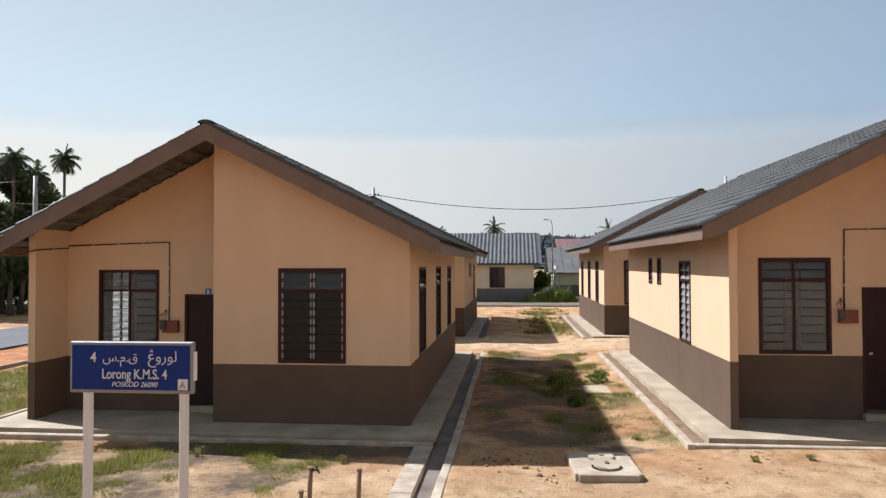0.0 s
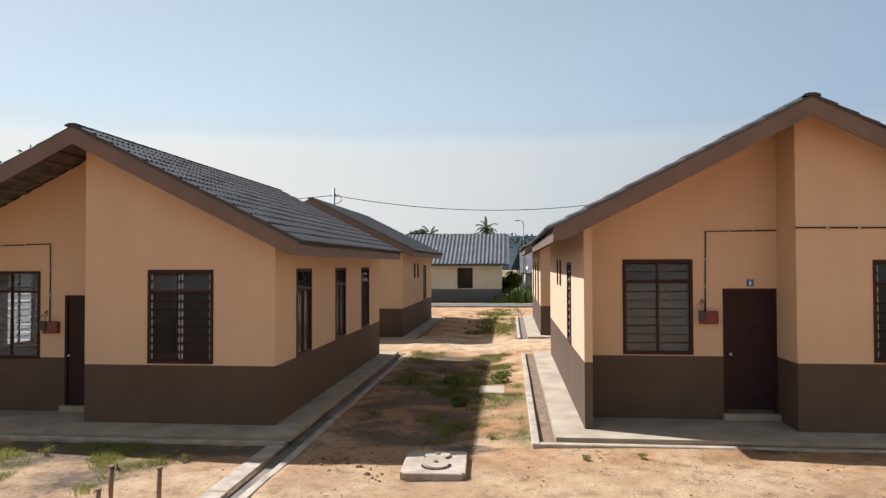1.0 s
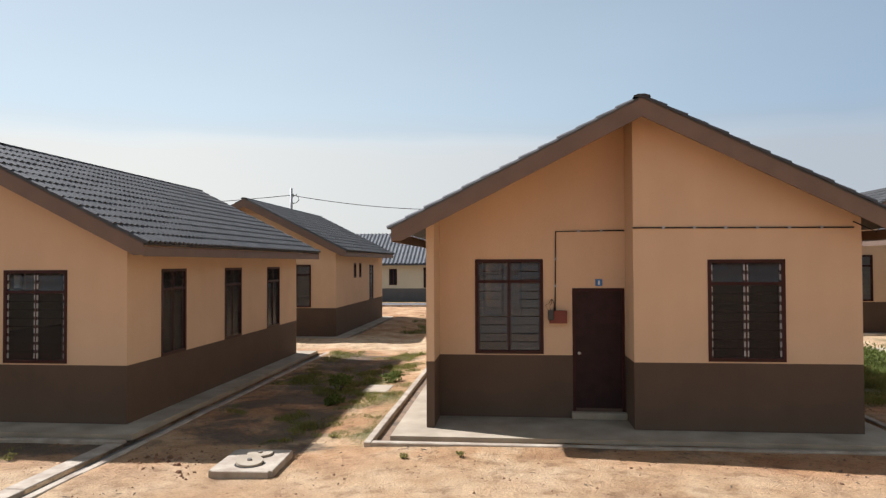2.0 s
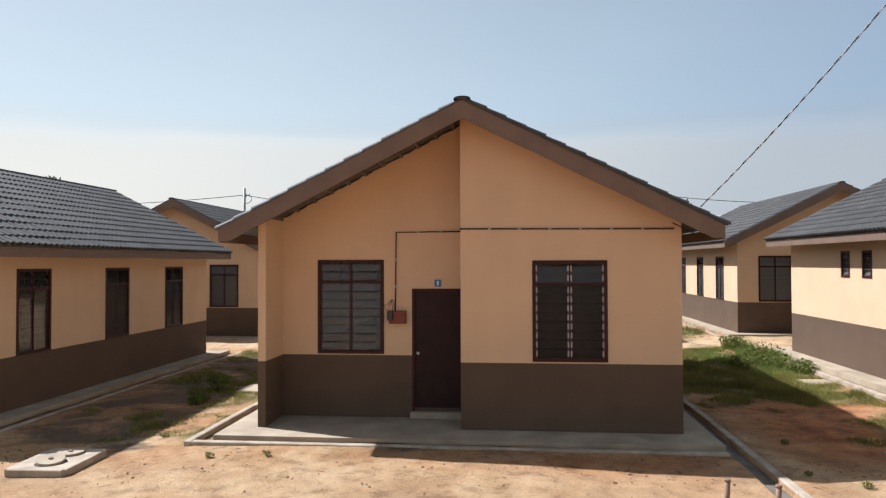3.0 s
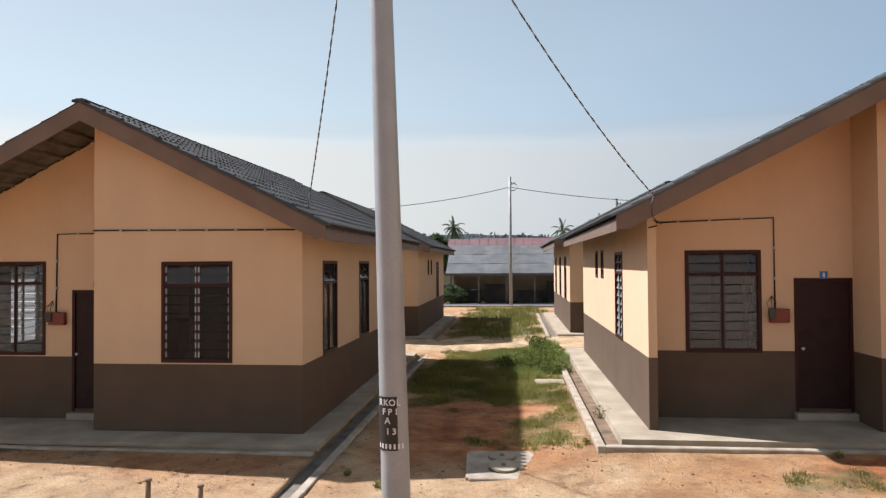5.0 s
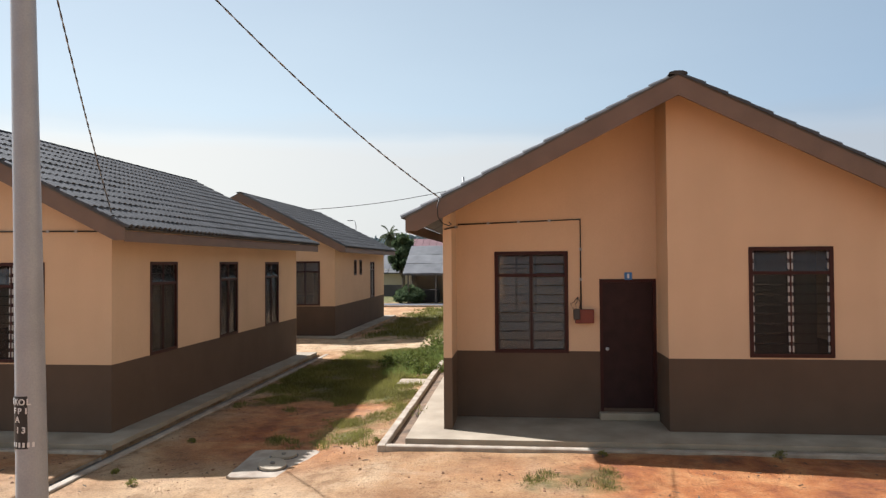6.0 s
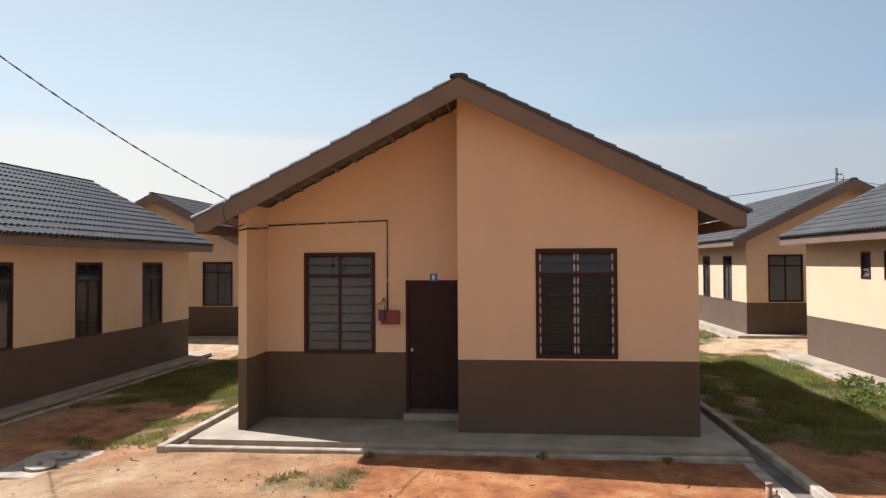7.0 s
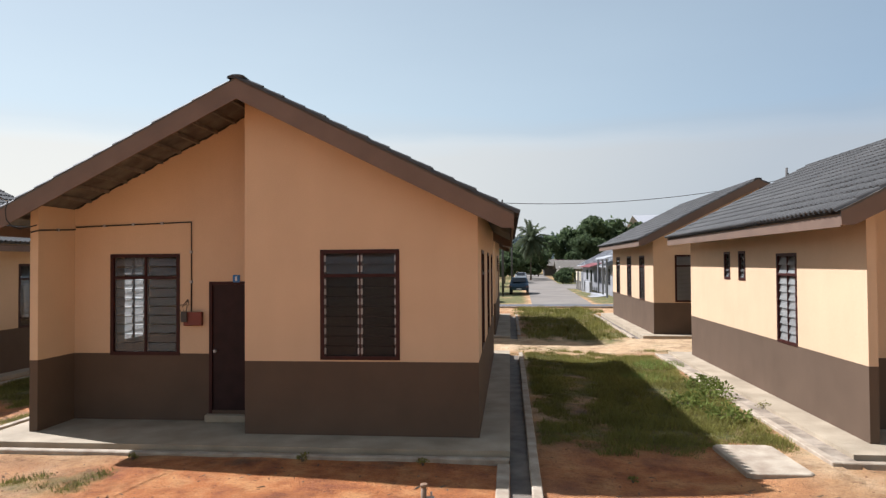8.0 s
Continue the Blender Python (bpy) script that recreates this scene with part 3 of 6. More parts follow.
    # apron round the house, one slab a side
    for dims in ((WL - 0.5, WR + 0.49, -0.68, -0.102, 0.0), (WL - 0.5, WL - 0.002, -0.1, DEEP + 0.6, 0.0), (wr + 0.002, WR + 0.49, -0.1, DEEP + 0.6, 0.0),
                 (WL, wr, DEEP + 0.002, DEEP + 0.6, 0.0), (WL + THICK, -0.002, -0.1, PORCH - 0.002, -0.001), (0.0, wr, -0.1, -0.002, -0.001)):
        boxpart("apron_slab", (*dims[:4], -0.28, dims[4]), M_CONC, house, 0, "pale concrete apron slab with dust and scuffs")
    return house


def conduit(house, runs, mat=M_BLACK):
    """Black cable conduit with saddles on the wall: runs are points of its way."""
    bm = bmesh.new()
    tube(bm, runs, 0.013, 6)
    c = part("conduit", bm, mat, house, "black surface conduit")
    for a, b in zip(runs, runs[1:]):
        a, b = Vector(a), Vector(b)
        n = int((b - a).length / 0.55)
        for k in range(1, n + 1):
            p = a + (b - a) * (k / (n + 1))
            bm = bmesh.new()
            box(bm, p.x - 0.022, p.x + 0.022, p.y - 0.016, p.y + 0.014, p.z - 0.022, p.z + 0.022)
            part("saddle", bm, M_CLIP, c)


def meter(house, x, z):
    """Meter board with fuse, meter and loose tails beside the door."""
    b = boxpart("meter_board", (x - 0.0, x + 0.30, PORCH - 0.09, PORCH - 0.002, z, z + 0.22), M_METER, house, 0.008)
    boxpart("electricity_meter", (x - 0.03, x + 0.075, PORCH - 0.125, PORCH - 0.092, z + 0.06, z + 0.23), M_METERBODY, b, 0.01)
    for k in range(3):
        bm = bmesh.new()
        xx = x - 0.03 + k * 0.045
        tube(bm, [(xx, PORCH - 0.11, z + 0.23), (xx - 0.04 + 0.03 * k, PORCH - 0.12, z + 0.32), (xx + 0.02, PORCH - 0.05, z + 0.34), (x + 0.045, PORCH - 0.02, z + 0.42)], 0.006, 5)
        part("cable_tail", bm, M_BLACK, b)


def number_plate(house, z):
    p = boxpart("number_plate", (-0.51, -0.39, PORCH - 0.012, PORCH - 0.001, z, z + 0.12), M_BLUE, house, 0.003)
    boxpart("plate_mark", (-0.465, -0.435, PORCH - 0.0165, PORCH - 0.0125, z + 0.025, z + 0.095), M_WHITE, p, 0)


FRONT = [(-6.83, -0.10, 0.0), (5.09, 0.0, 0.125), (17.21, 0.138, 0.275), (29.46, 0.5, 0.22)]
BACK = [(-6.81, 14.1 + DEEP, 0.05), (5.09, 14.1 + DEEP, 0.16), (17.3, 14.1 + DEEP, 0.3), (29.48, 14.4 + DEEP, 0.3)]
GROUND_X = [(-60, -0.3), (-16, -0.1), (-6.8, -0.03), (-3.2, -0.02), (-2.5, 0.025), (-1.7, 0.0), (-0.8, -0.06), (2.0, 0.045), (5.1, 0.06), (8.6, 0.05), (11.3, 0.04), (13.5, 0.16), (17.2, 0.19), (21.5, 0.16), (23.5, 0.08), (25.6, 0.13), (29.4, 0.14), (60, 0.1)]


def ground_z(x, y):
    z = GROUND_X[-1][1]
    for (xa, za), (xb, zb) in zip(GROUND_X, GROUND_X[1:]):
        if x <= xb:
            k = max(0.0, (x - xa) / (xb - xa))
            k = k * k * (3 - 2 * k)
            z = za + (zb - za) * k
            break
    if y > 11.5 and x > -14:
        z += 0.08 * min(1.0, (y - 11.5) / 2)
    if y > 27:
        z *= max(0.0, 1 - (y - 27) / 5)
    return z


first = build_house(3.42, drop=0.05)
second = build_house(3.475)
third = build_house(3.475, drop=0.05)
houses = [first, second, third, copy_thing(second, pose(*FRONT[3]))]
corner = build_house(3.42, (-2.38, -1.24))
backs = [corner] + [copy_thing(first, pose(x, y, z, 0, 0, 180)) for x, y, z in BACK[1:]]
corner.matrix_basis = pose(*BACK[0], 0, 0, 180)
first.matrix_basis = pose(*FRONT[0])
second.matrix_basis = pose(*FRONT[1])
third.matrix_basis = pose(*FRONT[2])
LABELS = ["peach and brown bungalow with dark tiled gable beside the road sign",
          "peach and brown bungalow with cable fixed across its gable wall",
          "peach and brown bungalow standing behind the grey lamp pole drop cable",
          "peach and brown bungalow at the end of the row"]
for h, text in zip(houses, LABELS):
    tagged(h, text, "house", "row of bungalows")
for h in backs:
    tagged(h, "peach and brown bungalow turned away, rear wall showing", "house", "row of bungalows")
for k, h in enumerate(houses):
    low = 0.05 if k in (0, 2) else 0.0
    number_plate(h, 2.27 - low)
    y = PORCH - 0.014
    if k == 1:
        conduit(h, [(3.36, -0.014, 3.205), (-0.012, -0.014, 3.23)])
        conduit(h, [(-0.014, PORCH - 0.014, 3.225), (-1.18, y, 3.215), (-1.20, y, 1.80)])
    elif k < 3:
        conduit(h, [(WL + 0.02, -0.115, 3.02), (WL + THICK + 0.016, -0.1, 3.05), (WL + THICK + 0.016, y, 3.10)])
        conduit(h, [(WL + THICK + 0.03, y, 3.14), (-1.20, y, 3.20), (-1.20, y, 1.75)])
    meter(h, -1.30, 1.63 - 2 * low)
# the roofs of two houses sit a little lower on their walls
ROOF_PARTS = ("roof_deck", "bargeboard", "verge_bedding", "eaves_fascia", "batten", "gap_strip", "roof_tile", "roof_tiling", "ridge_tile")
for h, drop in ((houses[0], 0.08), (houses[2], 0.055)):
    for ob in h.children:
        if ob.name.split(".")[0] in ROOF_PARTS:
            ob.location.z -= drop
# the end house stands a little deeper in its apron
for ob in first.children:
    if ob.name.split(".")[0] in ("apron_slab", "door_step"):
        ob.location.z += 0.08


# ---- ground, drains, roads ----
def smooth(a, b, x):
    k = min(1.0, max(0.0, (x - a) / (b - a)))
    return k * k * (3 - 2 * k)


def zone(x, y, x0, x1, y0, y1, soft=0.5):
    return smooth(x0 - soft, x0 + soft, x) * (1 - smooth(x1 - soft, x1 + soft, x)) * smooth(y0 - soft, y0 + soft, y) * (1 - smooth(y1 - soft, y1 + soft, y))


def greenness(x, y):
    """How much grass grows at a place, 0 to 1."""
    n = 0.7 * noise.noise(Vector((x * 0.55, y * 0.55, 3.1))) + 0.9 * noise.noise(Vector((x * 1.3, y * 1.3, 7.7))) + 0.4 * noise.noise(Vector((x * 3.5, y * 3.5, 1.7)))
    g = 0.02
    g = max(g, 0.50 * zone(x, y, -1.3, 1.05, -1.0, 10.0, 0.6))
    g = max(g, 0.34 * zone(x, y, -2.5, 0.2, 1.0, 10.0, 0.6))
    g = max(g, 0.62 * zone(x, y, -1.0, 1.0, 15.0, 30.0, 1.0))
    g = max(g, 0.94 * zone(x, y, 9.6, 13.2, 3.0, 10.6, 1.6))
    g = max(g, 0.6 * zone(x, y, 11.3, 13.1, -0.2, 10.6, 0.7))
    g = max(g, 0.98 * zone(x, y, 9.6, 13.2, 14.0, 31.0, 0.8))
    g = max(g, 1.0 * zone(x, y, 21.6, 25.4, 1.8, 10.6, 1.2))
    g = max(g, 0.86 * zone(x, y, 21.6, 25.2, 0.4, 10.6, 0.9))
    g = max(g, 1.0 * zone(x, y, 21.6, 25.6, 14.0, 31.0, 0.8))
    g = max(g, 0.92 * zone(x, y, -13.0, -6.6, -4.6, -1.3, 0.5))
    g = max(g, 0.62 * zone(x, y, -7.0, -4.4, -3.2, -1.0, 0.4))
    g = max(g, 0.95 * zone(x, y, -15.2, -11.2, -4.0, 12.0, 0.5))
    g = max(g, 0.86 * zone(x, y, 15.1, 16.2, -2.35, -1.5, 0.25))
    g = max(g, 0.45 * zone(x, y, 8.0, 26.0, 11.0, 14.0, 0.6))
    g = max(g, 1.2 * zone(x, y, -60.0, 80.0, 36.9, 90.0, 0.4) * (1 - zone(x, y, 22.3, 27.0, 33.0, 400.0, 0.5)))
    if y > 60 or x > 42 or x < -30:
        g = max(g, 0.75)
    g *= 1 - 0.75 * zone(x, y, -40.0, 60.0, 11.4, 13.4, 0.8)
    g *= 1 - zone(x, y, -70.0, 90.0, 32.2, 36.6, 0.4)
    return min(1.0, max(0.0, g + (0.8 * n if g > 0.1 else 0.12 * n)))


def redness(x, y):
    n = noise.noise(Vector((x * 0.5, y * 0.7, 11.0)))
    r = 0.95 * zone(x, y, 16.0, 21.4, -2.6, -0.7, 0.6) + 0.12 * zone(x, y, 11.0, 15.6, -6.0, -0.7, 1.0) + 0.35 * zone(x, y, 16.0, 24.0, -6.0, -0.7, 1.2) + 0.45 * zone(x, y, 6.0, 8.8, -1.9, -0.9, 0.4) + 0.25 * zone(x, y, -5.5, -3.2, -1.6, -0.9, 0.4)
    r += 0.65 * zone(x, y, 9.8, 12.6, -1.0, 3.2, 0.8) + 0.35 * zone(x, y, -2.4, -0.2, -0.5, 4.5, 1.0) + 0.75 * zone(x, y, 21.8, 24.6, -1.4, 1.6, 0.7) + 0.2 * zone(x, y, 16.0, 40.0, -4.0, -1.0, 1.5)
    # first term: unseen red ground, added to bounce warm light onto the fronts
    r += 0.6 * zone(x, y, -60.0, 60.0, -45.0, -6.2, 1.2) + 0.75 * zone(x, y, -19.2, -16.0, -8.0, 30.0, 0.3)
    return min(1.0, max(0.0, r + 0.08 + 0.4 * n))


def stain_shade(x, y):
    """Algae and splash stains along the house fronts, plus house shade painted into the soil, 0 to 1."""
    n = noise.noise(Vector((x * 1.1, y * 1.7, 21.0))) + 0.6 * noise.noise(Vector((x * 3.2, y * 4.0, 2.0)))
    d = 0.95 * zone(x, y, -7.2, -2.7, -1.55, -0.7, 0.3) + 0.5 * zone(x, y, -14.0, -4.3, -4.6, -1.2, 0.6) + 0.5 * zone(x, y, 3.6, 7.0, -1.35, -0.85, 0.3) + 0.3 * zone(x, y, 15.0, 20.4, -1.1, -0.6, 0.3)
    # strips between the houses: their cast shade deepened in the soil colour
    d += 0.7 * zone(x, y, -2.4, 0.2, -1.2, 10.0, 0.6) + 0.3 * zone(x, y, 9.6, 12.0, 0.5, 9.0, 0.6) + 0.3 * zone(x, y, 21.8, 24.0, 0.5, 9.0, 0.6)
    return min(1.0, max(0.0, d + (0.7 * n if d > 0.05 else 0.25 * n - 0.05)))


def paleness(x, y):
    """Dry pale sand trodden over the soil, 0 to 1."""
    n = noise.noise(Vector((x * 0.7, y * 0.9, 31.0))) + 0.6 * noise.noise(Vector((x * 2.3, y * 2.9, 8.0)))
    p = 0.85 * zone(x, y, -11.0, 60.0, 10.9, 13.8, 0.5) + 0.45 * zone(x, y, -11.0, 13.0, -5.5, -1.7, 0.6)
    return min(1.0, max(0.0, p + (0.35 * n if p > 0.05 else 0.0)))


DRAIN_W, KERB_W = 0.25, 0.12
CHANNELS, PADS = [], []
for (cx, cy, cz), turned in [(q, False) for q in FRONT] + [(q, True) for q in BACK]:
    lo, hi = (cx + WL - 0.5, cx + WR + 0.49) if not turned else (cx - WR - 0.49, cx - WL + 0.5)
    y0, y1 = (cy - 0.68, cy + DEEP + 0.6) if not turned else (cy - DEEP - 0.6, cy + 0.68)
    PADS.append((lo, hi, y0, y1 + 0.1, cz))
    CHANNELS.append((lo - DRAIN_W, lo, y0 - 0.12, y1, cz))
    CHANNELS.append((hi, hi + DRAIN_W, y0 - 0.12 if turned else -7.5, y1, cz))
    if not turned:
        CHANNELS.append((lo, hi, y0 - 0.12, y0, cz))

xs = set(np.round(np.concatenate([np.arange(-24, 42, 0.4), np.linspace(-120, -24, 20), np.linspace(42, 160, 24)]), 3))
ys = set(np.round(np.concatenate([np.arange(-9, 32, 0.4), np.linspace(-60, -9, 14), np.linspace(32, 60, 30), np.linspace(60, 420, 30)]), 3))
for x0, x1, y0, y1, z in CHANNELS:
    xs |= {round(x0, 3), round(x0 + 0.02, 3), round(x1 - 0.02, 3), round(x1, 3)}
    ys |= {round(y0, 3), round(y0 + 0.02, 3), round(y1 - 0.02, 3), round(y1, 3)}
xs, ys = sorted(xs | {-900.0, 900.0}), sorted(ys | {-300.0, 1800.0})
gv, gcol = [], []
for y in ys:
    for x in xs:
        z = ground_z(x, y)
        if -20 < x < 40 and -9 < y < 33:
            z += 0.022 * noise.noise(Vector((x * 0.9, y * 0.9, 0))) + 0.012 * noise.noise(Vector((x * 3.1, y * 3.1, 5)))
        for x0, x1, y0, y1, cz in CHANNELS:
            if x0 < x < x1 and y0 < y < y1:
                z = cz - 0.6
        for x0, x1, y0, y1, cz in PADS:
            if x0 < x < x1 and y0 < y < y1:
                z = min(z, cz - 0.15)
        gv.append((x, y, z))
        gcol.append((greenness(x, y), redness(x, y), stain_shade(x, y), paleness(x, y)))
nx = len(xs)
gf = [(j * nx + i, j * nx + i + 1, (j + 1) * nx + i + 1, (j + 1) * nx + i) for j in range(len(ys) - 1) for i in range(nx - 1)]


def ground_material():
    m = bpy.data.materials.new("sandy soil")
    m.use_nodes = True
    n, l = m.node_tree.nodes, m.node_tree.links
    b = n["Principled BSDF"]
    b.inputs["Roughness"].default_value = 0.95
    tc = n.new("ShaderNodeTexCoord")
    at = n.new("ShaderNodeVertexColor")
    at.layer_name = "cover"
    sep = n.new("ShaderNodeSeparateColor")
    l.new(at.outputs["Color"], sep.inputs[0])

    def noise_node(scale, detail=8, rough=0.6):
        q = n.new("ShaderNodeTexNoise")
        q.inputs["Scale"].default_value, q.inputs["Detail"].default_value, q.inputs["Roughness"].default_value = scale, detail, rough
        l.new(tc.outputs["Object"], q.inputs["Vector"])
        return q.outputs["Fac"]

    def ramp(sock, stops):
        r = n.new("ShaderNodeValToRGB")
        while len(r.color_ramp.elements) < len(stops):
            r.color_ramp.elements.new(0.5)
        for e, (p, c) in zip(r.color_ramp.elements, stops):
            e.position, e.color = p, (*c, 1)
        l.new(sock, r.inputs["Fac"])
        return r.outputs["Color"]

    def mix(fac, a, b2, kind="MIX"):
        q = n.new("ShaderNodeMix")
        q.data_type, q.blend_type = "RGBA", kind
        if isinstance(fac, float):
            q.inputs[0].default_value = fac
        else:
            l.new(fac, q.inputs[0])
        l.new(a, q.inputs[6])
        l.new(b2, q.inputs[7])
        return q.outputs[2]

    sand = ramp(noise_node(0.9), [(0.360, (0.297, 0.153, 0.066)), (0.500, (0.430, 0.251, 0.120)), (0.640, (0.533, 0.369, 0.216))])
    red = ramp(noise_node(2.0), [(0.360, (0.256, 0.077, 0.026)), (0.500, (0.420, 0.143, 0.041)), (0.660, (0.533, 0.246, 0.092))])
    turf = ramp(noise_node(3.0), [(0.300, (0.061, 0.064, 0.017)), (0.500, (0.113, 0.113, 0.031)), (0.740, (0.225, 0.182, 0.069))])
    grit = ramp(noise_node(38.0, 5, 0.7), [(0.3, (0.64, 0.6, 0.56)), (0.5, (0.98, 0.97, 0.96)), (0.72, (1.15, 1.13, 1.1))])
    clod = ramp(noise_node(9.0, 6, 0.7), [(0.30, (0.38, 0.32, 0.28)), (0.41, (1, 1, 1))])
    col = mix(sep.outputs[1], sand, red)
    dry = ramp(noise_node(1.6), [(0.350, (0.451, 0.305, 0.170)), (0.650, (0.584, 0.428, 0.267))])
    col = mix(at.outputs["Alpha"], col, dry)
    # the turf's edge breaks up with a finer noise
    ma = n.new("ShaderNodeMath")
    ma.operation = "MULTIPLY_ADD"
    ma.inputs[1].default_value, ma.inputs[2].default_value = 1.5, -0.75
    l.new(noise_node(4.5, 8, 0.7), ma.inputs[0])
    ms = n.new("ShaderNodeMath")
    ms.operation = "ADD"
    l.new(ma.outputs[0], ms.inputs[0])
    l.new(sep.outputs[0], ms.inputs[1])
    mr = n.new("ShaderNodeMapRange")
    mr.inputs[1].default_value, mr.inputs[2].default_value = 0.25, 0.95
    l.new(ms.outputs[0], mr.inputs[0])
    col = mix(mr.outputs[0], col, turf)
    # damp stains and painted house shade, with broken edges
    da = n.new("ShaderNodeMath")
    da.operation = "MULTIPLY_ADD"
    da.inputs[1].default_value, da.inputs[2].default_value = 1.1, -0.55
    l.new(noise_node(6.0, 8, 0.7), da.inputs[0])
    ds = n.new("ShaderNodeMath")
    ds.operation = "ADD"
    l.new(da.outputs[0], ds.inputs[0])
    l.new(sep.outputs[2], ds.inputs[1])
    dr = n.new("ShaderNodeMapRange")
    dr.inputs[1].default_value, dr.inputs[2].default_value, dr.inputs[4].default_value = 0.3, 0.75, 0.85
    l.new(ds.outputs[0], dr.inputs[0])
    dark_soil = ramp(noise_node(2.5), [(0.3, (0.045, 0.038, 0.026)), (0.7, (0.12, 0.085, 0.055))])
    col = mix(dr.outputs[0], col, dark_soil)
    blotch = ramp(noise_node(3.2, 7, 0.65), [(0.34, (0.72, 0.67, 0.62)), (0.46, (1, 1, 1)), (0.66, (1.12, 1.11, 1.1))])
    col = mix(1.0, col, blotch, "MULTIPLY")
    col = mix(1.0, col, grit, "MULTIPLY")
    col = mix(0.8, col, clod, "MULTIPLY")
    l.new(col, b.inputs["Base Color"])
    bp = n.new("ShaderNodeBump")
    bp.inputs["Strength"].default_value, bp.inputs["Distance"].default_value = 1.0, 0.06
    l.new(noise_node(16.0, 8, 0.75), bp.inputs["Height"])
    l.new(bp.outputs["Normal"], b.inputs["Normal"])
    return m


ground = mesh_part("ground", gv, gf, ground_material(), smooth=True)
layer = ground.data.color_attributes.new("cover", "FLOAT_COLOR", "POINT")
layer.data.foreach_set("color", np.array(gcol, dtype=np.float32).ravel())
tagged(ground, "sandy orange building ground with patches of grass", "ground", kind="structure")


def drain(cx, cy, cz, turned, fill=0.24, filler=None):
    """The channel and kerb round three sides of a house; on one side it runs on to the road in front."""
    ob = empty("drain")
    lo, hi = (cx + WL - 0.5, cx + WR + 0.49) if not turned else (cx - WR - 0.49, cx - WL + 0.5)
    y0, y1 = (cy - 0.68, cy + DEEP + 0.6) if not turned else (cy - DEEP - 0.6, cy + 0.68)
    top = cz - 0.045
    yf = y0 - 0.12 if not turned else y0
    for x0, x1, a, b in ((lo - DRAIN_W, lo, yf, y1), (hi, hi + DRAIN_W, -7.5 if not turned else yf, y1)):
        bm = bmesh.new()
        left = x0 < lo
        if turned:
            left = False
        box(bm, x0, x1, a, b, cz - 0.42, cz - (fill if left else 0.14))
        part("channel_bed", bm, filler if left and filler else M_DRAIN, ob, "shallow silted drain bed" if left and filler else "stained concrete drain bed")

    def kerb(x0, x1, a, b, sunk=0.0):
        length = max(x1 - x0, b - a)
        n = max(1, round(length / (2.4 if b - a > x1 - x0 else 9.0)))
        for k in range(n):
            bm = bmesh.new()
            if b - a > x1 - x0:
                s = (b - a) / n
                box(bm, x0 + random.uniform(-.006, .006), x1 + random.uniform(-.006, .006), a + k * s, a + (k + 1) * s - 0.006, cz - 0.4, top - sunk + random.uniform(-.012, .008))
            else:
                s = (x1 - x0) / n
                box(bm, x0 + k * s, x0 + (k + 1) * s - 0.006, a, b, cz - 0.4, top + random.uniform(-.008, .006))
            soften(bm, 0.012)
            part("kerb_stone", bm, M_KERB, ob)

    kerb(lo - DRAIN_W - KERB_W, lo - DRAIN_W, yf - (KERB_W if not turned else 0), y1)
    kerb(hi + DRAIN_W, hi + DRAIN_W + KERB_W, -7.5 if not turned else yf, y1)
    if not turned:
        kerb(lo - DRAIN_W, hi - 0.002, yf - KERB_W, yf)
        kerb(hi - (0.28 if cx < 10 else 0.17), hi, -7.5, yf - KERB_W - 0.005, 0.035)
        bm = bmesh.new()
        box(bm, lo, hi - 0.002, yf, y0, cz - 0.42, cz - 0.24)
        part("channel_bed", bm, M_DRAIN, ob)
    tagged(ob, "concrete storm drain with pale kerb along the house apron", "drain", kind="structure")


for k, (x, y, z) in enumerate(FRONT):
    drain(x, y, z + (0.08 if k == 0 else 0.0), False, (0.1, 0.13, 0.12, 0.06)[k], (M_SILT, M_SILT, M_SILT, M_SILTPALE)[k])
for q in BACK:
    drain(*q, True)

bm = bmesh.new()
box(bm, -90, 110, 33.2, 36.2, -0.3, 0.03)
tagged(part("road", bm, M_ASPHALT), "narrow grey asphalt lane behind the second row", "road", kind="structure")
bm = bmesh.new()
hexa(bm, [(22.6, 36.25, -0.3), (26.6, 36.25, -0.3), (24.4, 149, -0.3), (28.9, 149, -0.3), (22.6, 36.25, 0.025), (26.6, 36.25, 0.025), (24.4, 149, 0.05), (28.9, 149, 0.05)])
box(bm, 27.0, 30.5, 64.0, 80.0, -0.3, 0.02)
tagged(part("side_road", bm, M_DIRTROAD), "pale worn side road leading away between houses", "road", kind="structure")
bm = bmesh.new()
hexa(bm, [(-24.0, -40, -0.5), (-19.0, -40, -0.5), (-24.0, 33.1, -0.4), (-19.0, 33.1, -0.4), (-24.0, -40, -0.06), (-19.0, -40, -0.06), (-24.0, 33.1, -0.02), (-19.0, 33.1, -0.02)])
tagged(part("lane", bm, M_ASPHALT), "grey asphalt lane beside the end house", "road", kind="structure")
bm = bmesh.new()
box(bm, -90, 110, 32.6, 32.75, -0.3, 0.11)
tagged(part("road_kerb", bm, M_KERB), "low pale concrete road kerb", "kerb", kind="structure")
bm = bmesh.new()
box(bm, -15.95, -15.8, -20, 30, -0.4, 0.0)
soften(bm, 0.015)
tagged(part("lane_kerb", bm, M_KERB), "low pale concrete kerb between turf and lane", "kerb", kind="structure")


